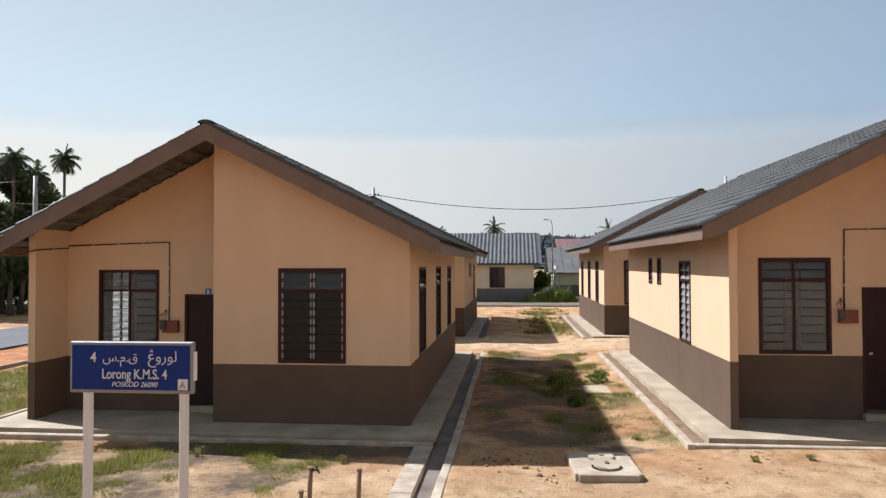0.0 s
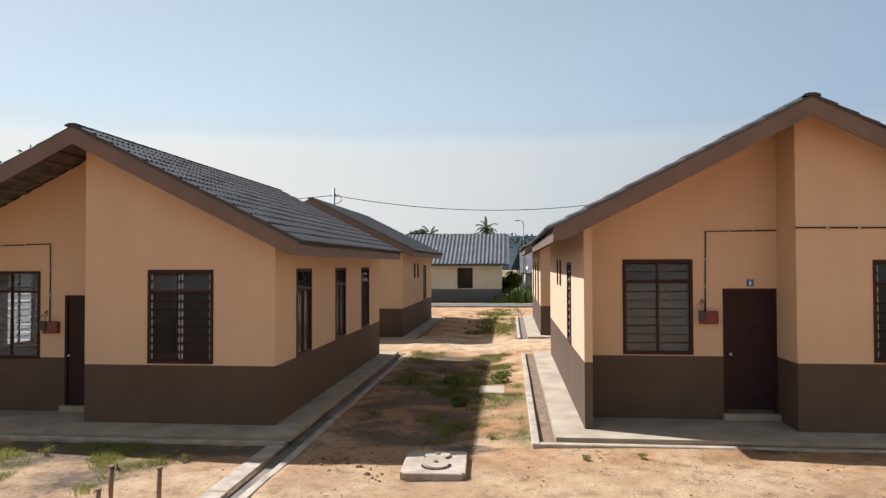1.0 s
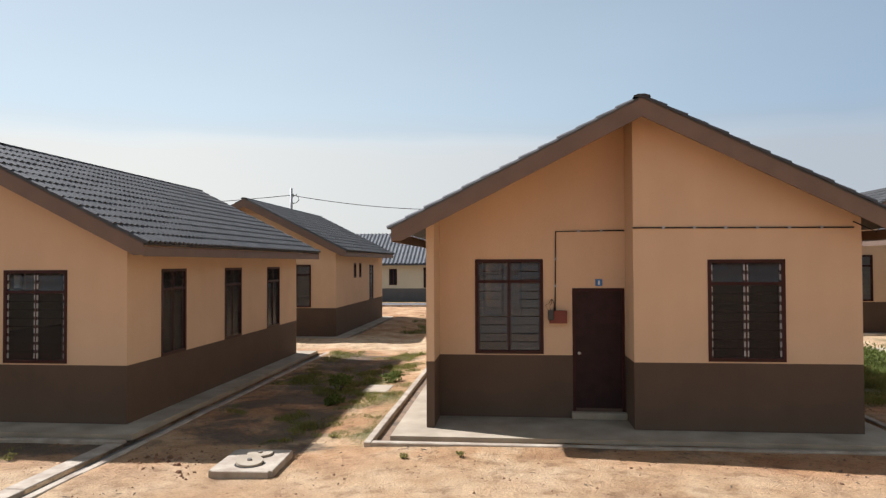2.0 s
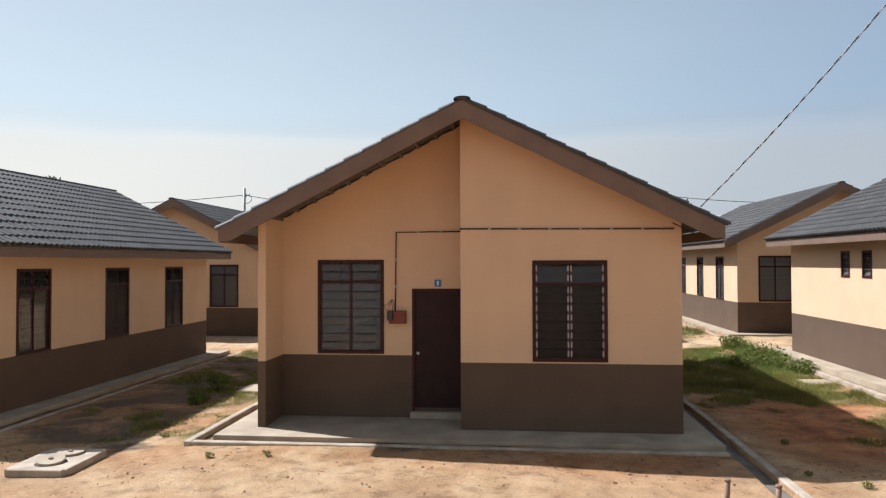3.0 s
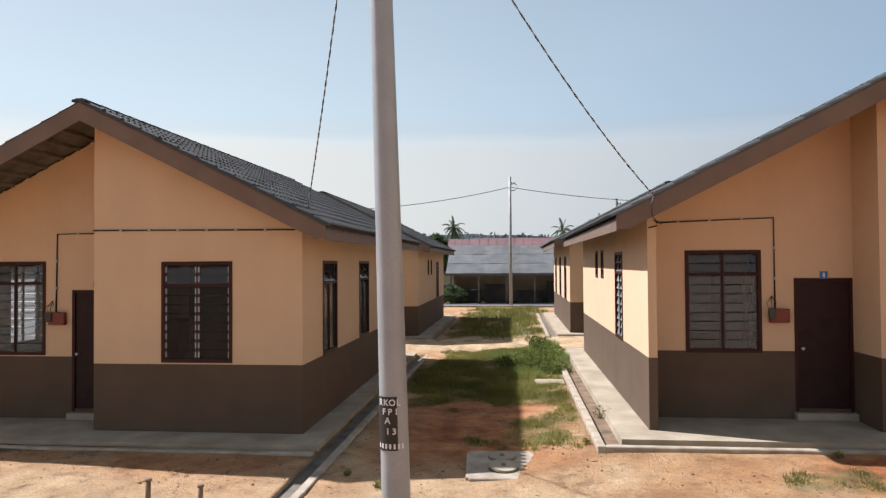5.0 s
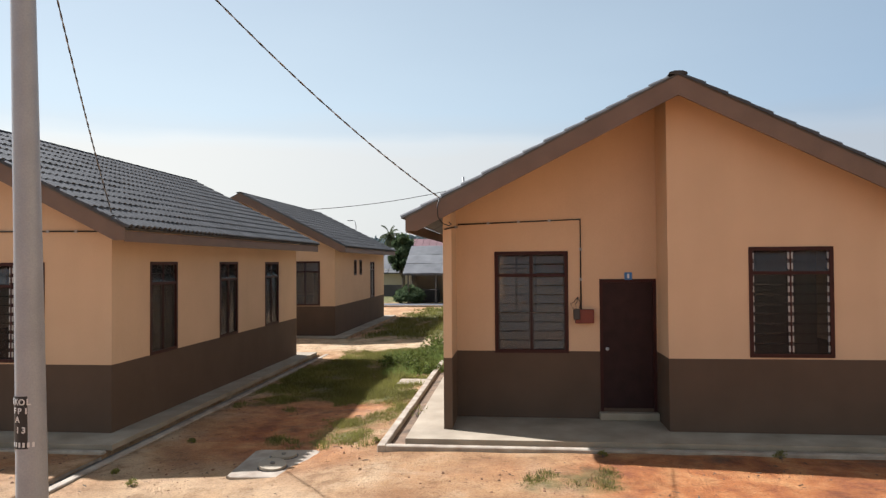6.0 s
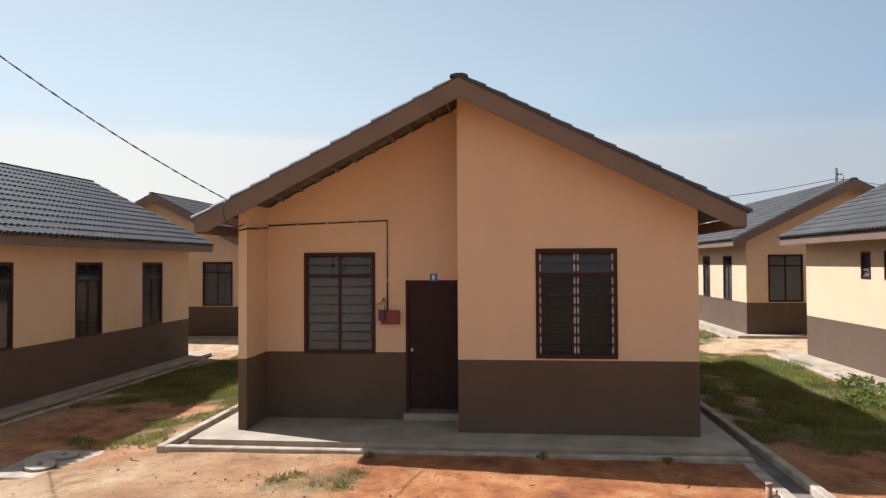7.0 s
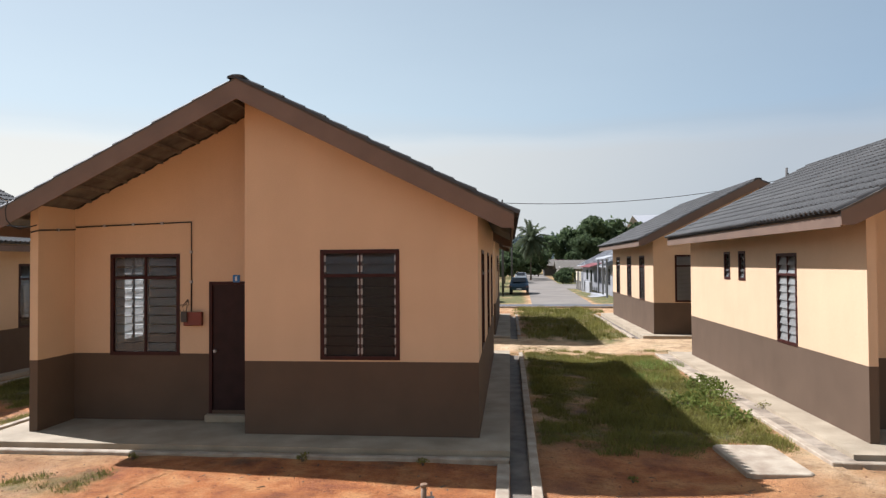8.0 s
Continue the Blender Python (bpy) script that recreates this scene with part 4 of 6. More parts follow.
# ---- slabs, pipes, poles, sign ----
def tank_cover(x, y, z, w, d, tall, turn, label, lids=True):
    """A septic tank slab, with two round lids or plain."""
    ob = empty("septic_tank_cover", pose(x, y, z, 0, 0, turn))
    bm = bmesh.new()
    box(bm, -w / 2, w / 2, -d / 2, d / 2, -0.15, tall)
    upright = [q for q in bm.edges if abs(q.verts[0].co.z - q.verts[1].co.z) > 0.1]
    bmesh.ops.bevel(bm, geom=upright, offset=0.05, segments=3, affect="EDGES")
    rim = [q for q in bm.edges if all(v.co.z > tall - 0.001 for v in q.verts)]
    bmesh.ops.bevel(bm, geom=rim, offset=0.01, segments=1, affect="EDGES")
    part("slab", bm, M_KERB, ob)
    for yy, lean, lift in ((-d * 0.18, 8, 0.03), (d * 0.24, 0, 0.004)) if lids else ():
        # a flat black disc draws the shaded gap below each lid
        bm = bmesh.new()
        bmesh.ops.create_cone(bm, cap_ends=True, segments=28, radius1=0.2, radius2=0.2, depth=0.01, matrix=pose(0.02, yy, tall))
        part("lid_gap_disc", bm, M_BLACK, ob, "black disc for the shaded gap under the lid")
        at = pose(0.02, yy, tall + lift + 0.012, lean, lean * 0.5, 0)
        bm = bmesh.new()
        bmesh.ops.create_cone(bm, cap_ends=True, segments=28, radius1=0.185, radius2=0.18, depth=0.03, matrix=at)
        lid = part("lid", bm, M_CONC, ob, "round concrete lid")
        bm = bmesh.new()
        bmesh.ops.create_cone(bm, cap_ends=True, segments=12, radius1=0.035, radius2=0.03, depth=0.02, matrix=at @ Matrix.Translation((0, 0, 0.022)))
        part("lid_grip", bm, M_DRAIN, lid)
    tagged(ob, label, "tank cover", "septic tank covers")


tank_cover(-0.49, -1.88, -0.09, 0.87, 1.08, 0.145, 2.5, "thick pale concrete septic tank slab on bare soil")
tank_cover(11.68, -1.16, 0.03, 0.95, 1.28, 0.04, 3.0, "flat weathered concrete septic tank slab half in shade")
tank_cover(24.43, -0.2, 0.08, 0.82, 1.38, 0.075, 2.0, "flat pale concrete septic tank slab by the grass", False)


def inspection_lid(x, y, w, d, z):
    ob = boxpart("inspection_cover", (x - w / 2, x + w / 2, y - d / 2, y + d / 2, z - 0.1, z + 0.04), M_CONC, None, 0.012)
    tagged(ob, "small flat concrete inspection cover in the grass", "cover", "inspection covers")


inspection_lid(0.14, 4.0, 0.57, 0.85, -0.04)
inspection_lid(12.66, 4.95, 0.64, 0.66, 0.1)


def standpipe(x, y, z, height, tap, label, drop=0.0):
    ob = empty("standpipe", pose(x, y, z))
    bm = bmesh.new()
    tube(bm, [(0, 0, -0.2), (0, 0, height * 0.6), (0.006, 0, height)], 0.027, 10)
    part("pipe", bm, M_PIPE, ob)
    bm = bmesh.new()
    tube(bm, [(0.006, 0, height - 0.01), (0.006, 0, height + 0.015)], 0.034, 10)
    part("cap", bm, M_PIPE, ob, "worn end cap")
    if tap:
        bm = bmesh.new()
        h = height - drop
        tube(bm, [(0.02, 0, h - 0.02), (0.09, 0, h - 0.015), (0.11, 0, h - 0.05)], 0.014, 8)
        tube(bm, [(0.075, 0, h - 0.01), (0.075, 0, h + 0.035)], 0.01, 8)
        part("tap", bm, M_GALV if drop else M_METERBODY, ob, "pale metal tap" if drop else "small dark tap")
    tagged(ob, label, "pipe", "standpipes")


standpipe(-3.96, -3.97, -0.12, 0.63, True, "thin brown water standpipe with a small tap")
standpipe(-4.02, -4.12, -0.12, 0.42, False, "short brown pipe stub standing in soil")
standpipe(-3.42, -3.91, -0.12, 0.61, False, "thin brown water standpipe with worn cap")
standpipe(8.09, -3.72, -0.03, 0.60, False, "brown water standpipe with worn cap")
standpipe(8.62, -3.65, -0.03, 0.53, False, "thin pale brown standpipe")
standpipe(20.33, -3.44, 0.06, 0.68, True, "brown water standpipe with a pale tap by the drain", 0.09)


def text_mesh(name, words, size, m, mat, parent, shear=0.0, bold=0.0, narrow=1.0):
    cu = bpy.data.curves.new(name, "FONT")
    cu.body, cu.size, cu.align_x, cu.align_y, cu.extrude, cu.shear = words, size, "CENTER", "CENTER", 0.0015, shear
    cu.offset = bold
    tmp = bpy.data.objects.new(name, cu)
    scene.collection.objects.link(tmp)
    me = bpy.data.meshes.new_from_object(tmp.evaluated_get(bpy.context.evaluated_depsgraph_get()))
    bpy.data.objects.remove(tmp)
    me.name = name
    me.materials.clear()
    me.materials.append(mat)
    ob = new(name, me)
    ob.parent = parent
    ob.matrix_basis = m @ Matrix.Diagonal((narrow, 1, 1, 1))
    return ob


def lamp_pole():
    ob = empty("lamp_pole", pose(10.88, -4.86, 0.0))
    bm = bmesh.new()
    tube(bm, [(0.02, 0, -0.3), (0.0, 0, 0.9), (-0.05, 0, 3.0), (-0.11, 0, 5.2), (-0.2, 0, 9.0)], [0.13, 0.12, 0.107, 0.096, 0.078], 28)
    part("shaft", bm, M_STEEL, ob, "smooth grey tapered steel shaft")
    bm = bmesh.new()
    tube(bm, [(-0.014, 0, 1.265), (-0.023, 0, 1.7)], [0.1198, 0.1169], 28, cap=False)
    part("number_band", bm, M_BLACK, ob, "black painted number band")
    for words, z, ang, size in (("RKOL", 1.652, -2, 0.07), ("FP1", 1.578, 2, 0.07), ("A", 1.508, -8, 0.07), ("13", 1.42, 6, 0.07)):
        n = len(words)
        for k, ch in enumerate(words):
            a = radians(-96 + ang + (k - (n - 1) / 2) * 25)
            r = 0.1212
            text_mesh("letter", ch, size, pose(-0.018 + math.cos(a) * r, math.sin(a) * r, z, 90, 0, math.degrees(a) + 90), M_WHITE, ob, 0.0, 0.0015)
    for k in range(7):
        a = radians(-96 + (k - 3) * 17)
        bm = bmesh.new()
        box(bm, -0.009, 0.009, -0.0015, 0.001, -0.02, 0.02)
        q = part("stencil_mark", bm, M_WHITE, ob)
        q.matrix_basis = pose(-0.012 + math.cos(a) * 0.1216, math.sin(a) * 0.1216, 1.3, 0, 0, math.degrees(a) + 90)
    bm = bmesh.new()
    tube(bm, [(-0.2, 0, 8.6), (-0.2, -0.6, 9.1), (-0.22, -1.6, 9.3)], 0.03, 10)
    part("bracket", bm, M_STEEL, ob)
    tagged(ob, "tall grey steel pole with black stencilled band", "pole")


lamp_pole()


def street_sign():
    ob = empty("street_sign", pose(-5.08, -5.66, -0.1, 0, 0, 0))
    for x in (-0.385, 0.505):
        bm = bmesh.new()
        box(bm, x - 0.033, x + 0.033, -0.05, 0.012, -0.3, 1.76)
        soften(bm, 0.006)
        part("post", bm, M_WHITE, ob, "white painted square steel post")
    bm = bmesh.new()
    box(bm, -0.535, 0.60, -0.06, 0.0, 1.755, 2.205)
    soften(bm, 0.008)
    case = part("sign_box", bm, M_ALU, ob, "grey aluminium sign box")
    bm = bmesh.new()
    box(bm, -0.51, 0.575, -0.066, -0.0605, 1.785, 2.175)
    face = part("sign_face", bm, M_SIGNBLUE, ob, "deep blue sign face with white lettering")
    y = -0.068
    text_mesh("lettering", "Lorong K.M.S. 4", 0.122, pose(0.07, y, 1.92, 90), M_LETTER, ob, 0.0, 0.0012, 0.76)
    text_mesh("lettering", "POSKOD 26090", 0.062, pose(0.07, y, 1.832, 90), M_LETTER, ob, 0.25, 0.0004)
    text_mesh("lettering", "4", 0.12, pose(-0.31, y, 2.065, 90), M_LETTER, ob, 0.0, 0.003, 0.85)
    # the upper line, in the old script, set letter by letter in joined forms
    text_mesh("lettering", "\uFEB1.\uFEE1.\uFED5", 0.112, pose(-0.062, y, 2.065, 90), M_LETTER, ob, 0.0, -0.0004)
    text_mesh("lettering", "\u06A0\uFEED\uFEAD\uFEEE\uFEDF", 0.132, pose(0.33, y, 2.075, 90), M_LETTER, ob, 0.0, -0.0006)
    bm = bmesh.new()
    box(bm, 0.47, 0.56, y - 0.001, y + 0.0015, 1.79, 1.885)
    tag = part("maker_tag", bm, M_WHITE, ob, "small white corner tag")
    bm = bmesh.new()
    tube(bm, [(0.49, y - 0.003, 1.805), (0.515, y - 0.003, 1.865), (0.535, y - 0.003, 1.81), (0.505, y - 0.003, 1.835)], 0.004, 5)
    part("tag_mark", bm, M_METERBODY, tag)
    bm = bmesh.new()
    box(bm, 0.602, 0.618, -0.05, -0.01, 1.87, 2.12)
    part("side_cap", bm, M_WHITE, ob)
    tagged(ob, "blue street name sign on two white posts", "sign")


street_sign()


def cable(name, a, b, sag, r=0.012, label="thin black overhead cable", kind=""):
    a, b = Vector(a), Vector(b)
    bm = bmesh.new()
    pts = []
    for k in range(21):
        t = k / 20
        p = a.lerp(b, t)
        p.z -= sag * 4 * t * (1 - t)
        pts.append(p)
    tube(bm, pts, r, 5)
    ob = part(name, bm, M_WIRE)
    tagged(ob, label, "cable", "overhead cables")
    return ob


def twisted_cable(a, b, sag):
    """Two strands laid round one another, from the eaves to the pole."""
    a, b = Vector(a), Vector(b)
    side = (b - a).cross(Vector((0, 0, 1))).normalized()
    up = side.cross(b - a).normalized()
    ob = empty("service_cable", Matrix.Translation(a))
    for k, mat in enumerate((M_WIRE, M_STRAND)):
        pts = []
        for i in range(241):
            t = i / 240
            p = (b - a) * t
            p.z -= sag * 4 * t * (1 - t)
            w = 2 * math.pi * 20 * t + k * math.pi
            pts.append(p + (side * math.cos(w) + up * math.sin(w)) * 0.0055)
        bm = bmesh.new()
        tube(bm, pts, 0.0058, 5)
        part("strand", bm, mat, ob, ("black strand", "pale grey strand")[k])
    tagged(ob, "thin twisted service cable from pole to eaves", "cable", "overhead cables")


M_STRAND = material("pale grey cable sheath", (0.3, 0.3, 0.3), 0.6, vary=0.2)
twisted_cable((8.72, -0.25, 3.58), (10.7, -5.0, 7.0), 0.15)
twisted_cable((13.88, -0.45, 3.73), (10.69, -5.0, 7.0), 0.26)
for pts in ([(8.72, -0.25, 3.58), (8.76, -0.3, 3.42), (8.7, -0.18, 3.25), (8.42, -0.05, 3.42)], [(13.88, -0.45, 3.73), (13.84, -0.45, 3.6), (13.85, -0.44, 3.46), (13.92, -0.42, 3.36), (14.0, -0.36, 3.33), (14.02, -0.2, 3.36), (13.96, 0.08, 3.41)], [(-10.3, -0.66, 3.3), (-10.4, -0.66, 3.2), (-10.42, -0.55, 3.06), (-10.3, -0.4, 2.95), (-10.14, -0.25, 3.0)]):
    bm = bmesh.new()
    tube(bm, pts, 0.009, 5)
    tagged(part("cable_loop", bm, M_WIRE), "drip loop of black service cable under the eaves", "cable", "overhead cables")


def utility_pole(x, y, h, arm=True, r=0.11, label="grey utility pole with cable bracket", mat=M_GALV):
    ob = empty("utility_pole", pose(x, y, 0))
    bm = bmesh.new()
    tube(bm, [(0, 0, -0.2), (0, 0, h * 0.5), (0, 0, h)], [r, r * 0.85, r * 0.7], 12)
    part("shaft", bm, mat, ob)
    if arm:
        bm = bmesh.new()
        tube(bm, [(0, 0, h - 0.55), (0.22, 0, h - 0.42), (0.42, 0, h - 0.5), (0.46, 0, h - 0.7), (0.3, 0, h - 0.85), (0.05, 0, h - 0.9)], 0.022, 6)
        part("cable_bracket", bm, M_WIRE, ob, "bracket with coiled cable")
        for q in (0.12, 0.3):
            bm = bmesh.new()
            tube(bm, [(q, 0, h - 0.45), (q, 0, h - 0.33)], [0.035, 0.025], 8)
            part("insulator", bm, M_METERBODY, ob)
    tagged(ob, label, "pole", "utility poles")


utility_pole(-9.72, 27.8, 7.25)
utility_pole(11.75, 33.0, 8.25)
utility_pole(20.57, 47.6, 8.1, label="dark utility pole beyond the lane", mat=M_POLE)
utility_pole(21.39, 65.8, 8.2, label="dark utility pole far down the road", mat=M_POLE)
utility_pole(39.27, 36.9, 8.9, label="dark utility pole beyond the end house", mat=M_POLE)
utility_pole(-24.62, 19.4, 7.1, r=0.14, label="grey concrete utility pole by the lane")
cable("overhead_cable", (-9.72, 27.8, 6.85), (11.75, 33.0, 7.6), 1.15, 0.02)
cable("overhead_cable", (-9.72, 27.8, 6.85), (-40, 20.0, 7.2), 1.0, 0.02)
cable("overhead_cable", (11.75, 33.0, 7.6), (39.27, 36.9, 8.2), 1.3, 0.02)
cable("overhead_cable", (39.27, 36.9, 8.2), (70, 41, 8.2), 1.2, 0.02)
cable("overhead_cable", (-24.6, 19.4, 6.9), (-60, 16.0, 7.2), 0.8, 0.02)


def far_lamp(x, y, h):
    ob = empty("street_lamp", pose(x, y, 0))
    bm = bmesh.new()
    tube(bm, [(0, 0, 0), (0, 0, h - 0.4), (-0.08, 0, h), (-0.3, 0, h + 0.08)], [0.05, 0.035, 0.025, 0.025], 8)
    part("shaft", bm, M_GALV, ob)
    boxpart("lamp_head", (-0.72, -0.28, -0.08, 0.08, h + 0.04, h + 0.12), M_GALV, ob, 0.02)
    tagged(ob, "thin grey street lamp over the lane", "street lamp")


far_lamp(1.7, 46.1, 6.35)


def scatter(name, n, x0, x1, y0, y1, seed, size, mat, label, flat=0.5, slim=0.8):
    """Clods or litter strewn on the ground, many small lumps in one mesh."""
    rng = np.random.default_rng(seed)
    vv, ff = [], []
    ring = [(math.cos(q), math.sin(q)) for q in np.arange(5) * 1.2566]
    shape = [(c, d, 0) for c, d in ring] + [(c * 0.62, d * 0.62, 0.75) for c, d in ring] + [(0.0, 0.0, 1.0)]
    blocked = [(q[0] + WL - 0.95, q[0] + WR + 0.95, q[1] - 0.95, q[1] + DEEP + 0.7) for q in FRONT]
    while len(ff) < 10 * n:
        x, y = rng.uniform(x0, x1), rng.uniform(y0, y1)
        dens = 0.5 + 0.9 * noise.noise(Vector((x * 0.8, y * 0.8, seed))) + 0.5 * noise.noise(Vector((x * 2.4, y * 2.4, seed)))
        if rng.random() > dens or any(a < x < b and c < y < d for a, b, c, d in blocked):
            continue
        if any(a - 0.3 < x < b + 0.3 and c < y < d for a, b, c, d, e in CHANNELS):
            continue
        s, a = size * min(2.2, rng.lognormal(0, 0.5)), rng.uniform(0, 6.28)
        o = len(vv)
        z = ground_z(x, y)
        for px, py, pz in shape:
            k = rng.uniform(0.65, 1.25)
            vv.append((x + s * k * (px * math.cos(a) - py * math.sin(a) * slim), y + s * k * (px * math.sin(a) + py * math.cos(a) * slim), z - 0.004 + s * flat * pz * k))
        ff += [(o + q, o + (q + 1) % 5, o + 5 + (q + 1) % 5, o + 5 + q) for q in range(5)] + [(o + 5 + q, o + 5 + (q + 1) % 5, o + 10) for q in range(5)]
    tagged(mesh_part(name, vv, ff, mat), label, "debris", kind="stuff")


scatter("soil_clods", 4200, -12, 30, -5.5, 11.5, 21, 0.012, M_CLOD, "small reddish clods of soil strewn about", 0.8)
scatter("leaf_litter", 4600, -12, 30, -5.5, 12.5, 22, 0.032, M_LITTER, "dry leaves and twigs lying on sandy soil", 0.12, 0.22)
scatter("soil_clods", 60, -2.6, -1.1, -2.6, -1.3, 23, 0.022, M_CLOD, "broken reddish clods beside the tank slab", 0.9)


# ---- far houses ----
def far_house(x0, x1, y0, y1, base, eave, ridge, wall, roof, label, windows=(), overhang=0.5, tiles=False):
    """A far house with its ridge along x; windows are (x0, x1, z0, z1) in the front wall."""
    ob = empty("far_house")
    bm = bmesh.new()
    o = [(a, b, c - base, d - base) for a, b, c, d in windows]
    for a, b in zip(*(lambda c: (c, c[1:]))(sorted({x0, x1, *[v for q in o for v in q[:2]]}))):
        low = 0
        for q in o:
            if q[0] <= a + 1e-6 and q[1] >= b - 1e-6:
                box(bm, a, b, y0, y0 + 0.15, low + base, q[2] + base)
                low = q[3]
        box(bm, a, b, y0, y0 + 0.15, low + base, eave)
    box(bm, x0, x1, y1 - 0.15, y1, base, eave)
    ym = (y0 + y1) / 2
    for xa in (x0, x1 - 0.15):
        box(bm, xa, xa + 0.15, y0 + 0.15, y1 - 0.15, base, eave)
        v = [bm.verts.new(q) for q in ((xa, y0, eave), (xa, y1, eave), (xa, ym, ridge - 0.1), (xa + 0.15, y0, eave), (xa + 0.15, y1, eave), (xa + 0.15, ym, ridge - 0.1))]
        for f in ((0, 1, 2), (3, 5, 4), (0, 2, 5, 3), (1, 4, 5, 2)):
            bm.faces.new([v[i] for i in f])
    part("wall", bm, wall, ob)
    k = (ridge - eave) / (ym - y0)
    for side in (-1, 1):
        ye = ym + side * (ym - y0 + overhang)
        ze = eave - overhang * k
        ca, cb = x0 - overhang, x1 + overhang
        if tiles:
            n, m = int((cb - ca) / 0.3), 14
            vv, ff = [], []
            for i in range(n):
                for j in range(m):
                    for u, h in ((0, 0.0), (0.07, 0.05), (0.15, 0.05), (0.22, 0.0), (0.3, 0.0)):
                        for t, lift in ((j / m, 0.018), ((j + 1.08) / m, 0.0)):
                            vv.append((ca + i * 0.3 + u, ye + (ym - ye) * t, ze + (ridge - ze) * t + h + lift))
                    s = len(vv) - 10
                    ff += [(s + 2 * q, s + 2 * q + 2, s + 2 * q + 3, s + 2 * q + 1) for q in range(4)]
            tagged(mesh_part("roof_tiling", vv, ff, roof, ob), kind="stuff")
        bm = bmesh.new()
        hexa(bm, [(ca, ye, ze - 0.12), (cb, ye, ze - 0.12), (ca, ym, ridge - 0.1), (cb, ym, ridge - 0.1), (ca, ye, ze - 0.02), (cb, ye, ze - 0.02), (ca, ym, ridge - 0.005), (cb, ym, ridge - 0.005)])
        part("roof", bm, roof, ob)
        if not tiles:
            for i in range(int((cb - ca) / 0.8)):
                xx = ca + 0.4 + i * 0.8
                bm = bmesh.new()
                hexa(bm, [(xx, ye, ze - 0.02), (xx + 0.06, ye, ze - 0.02), (xx, ym, ridge - 0.005), (xx + 0.06, ym, ridge - 0.005), (xx, ye, ze + 0.02), (xx + 0.06, ye, ze + 0.02), (xx, ym, ridge + 0.035), (xx + 0.06, ym, ridge + 0.035)])
                part("sheet_rib", bm, roof, ob)
    for a, b, c, d in windows:
        w = empty("window")
        w.parent = ob
        bm = bmesh.new()
        for q in ((a, a + 0.07, c, d), (b - 0.07, b, c, d), (a + 0.07, b - 0.07, c, c + 0.07), (a + 0.07, b - 0.07, d - 0.07, d), ((a + b) / 2 - 0.03, (a + b) / 2 + 0.03, c + 0.07, d - 0.07)):
            box(bm, q[0], q[1], y0 - 0.02, y0 + 0.06, q[2], q[3])
        part("frame", bm, M_FRAME, w)
        bm = bmesh.new()
        box(bm, a + 0.07, b - 0.07, y0 + 0.02, y0 + 0.03, c + 0.07, d - 0.07)
        part("pane", bm, M_CARGLASS, w)
    tagged(ob, label, "house")
    return ob


far_house(-10.5, -0.1, 38.9, 46.5, 0.0, 3.1, 5.15, M_CREAM, M_TILEFAR, "cream house with grey tiled roof across the lane", [(-3.32, -2.2, 1.0, 2.5), (-5.9, -5.3, 1.2, 2.4)], 0.6, True)
far_house(1.9, 7.6, 47.2, 54.0, 0.0, 2.3, 4.2, M_CREAM, M_GREYROOF, "small yellow house with weathered grey sheet roof")
far_house(3.8, 12.0, 64.5, 72.0, 0.0, 4.1, 5.6, M_SHOPWALL, M_REDROOF, "far house with faded red sheet roof")
far_house(8.9, 19.0, 49.8, 56.0, 0.0, 3.6, 5.1, M_SHOPWALL, M_REDROOF, "long building with faded red sheet roof behind the shop")


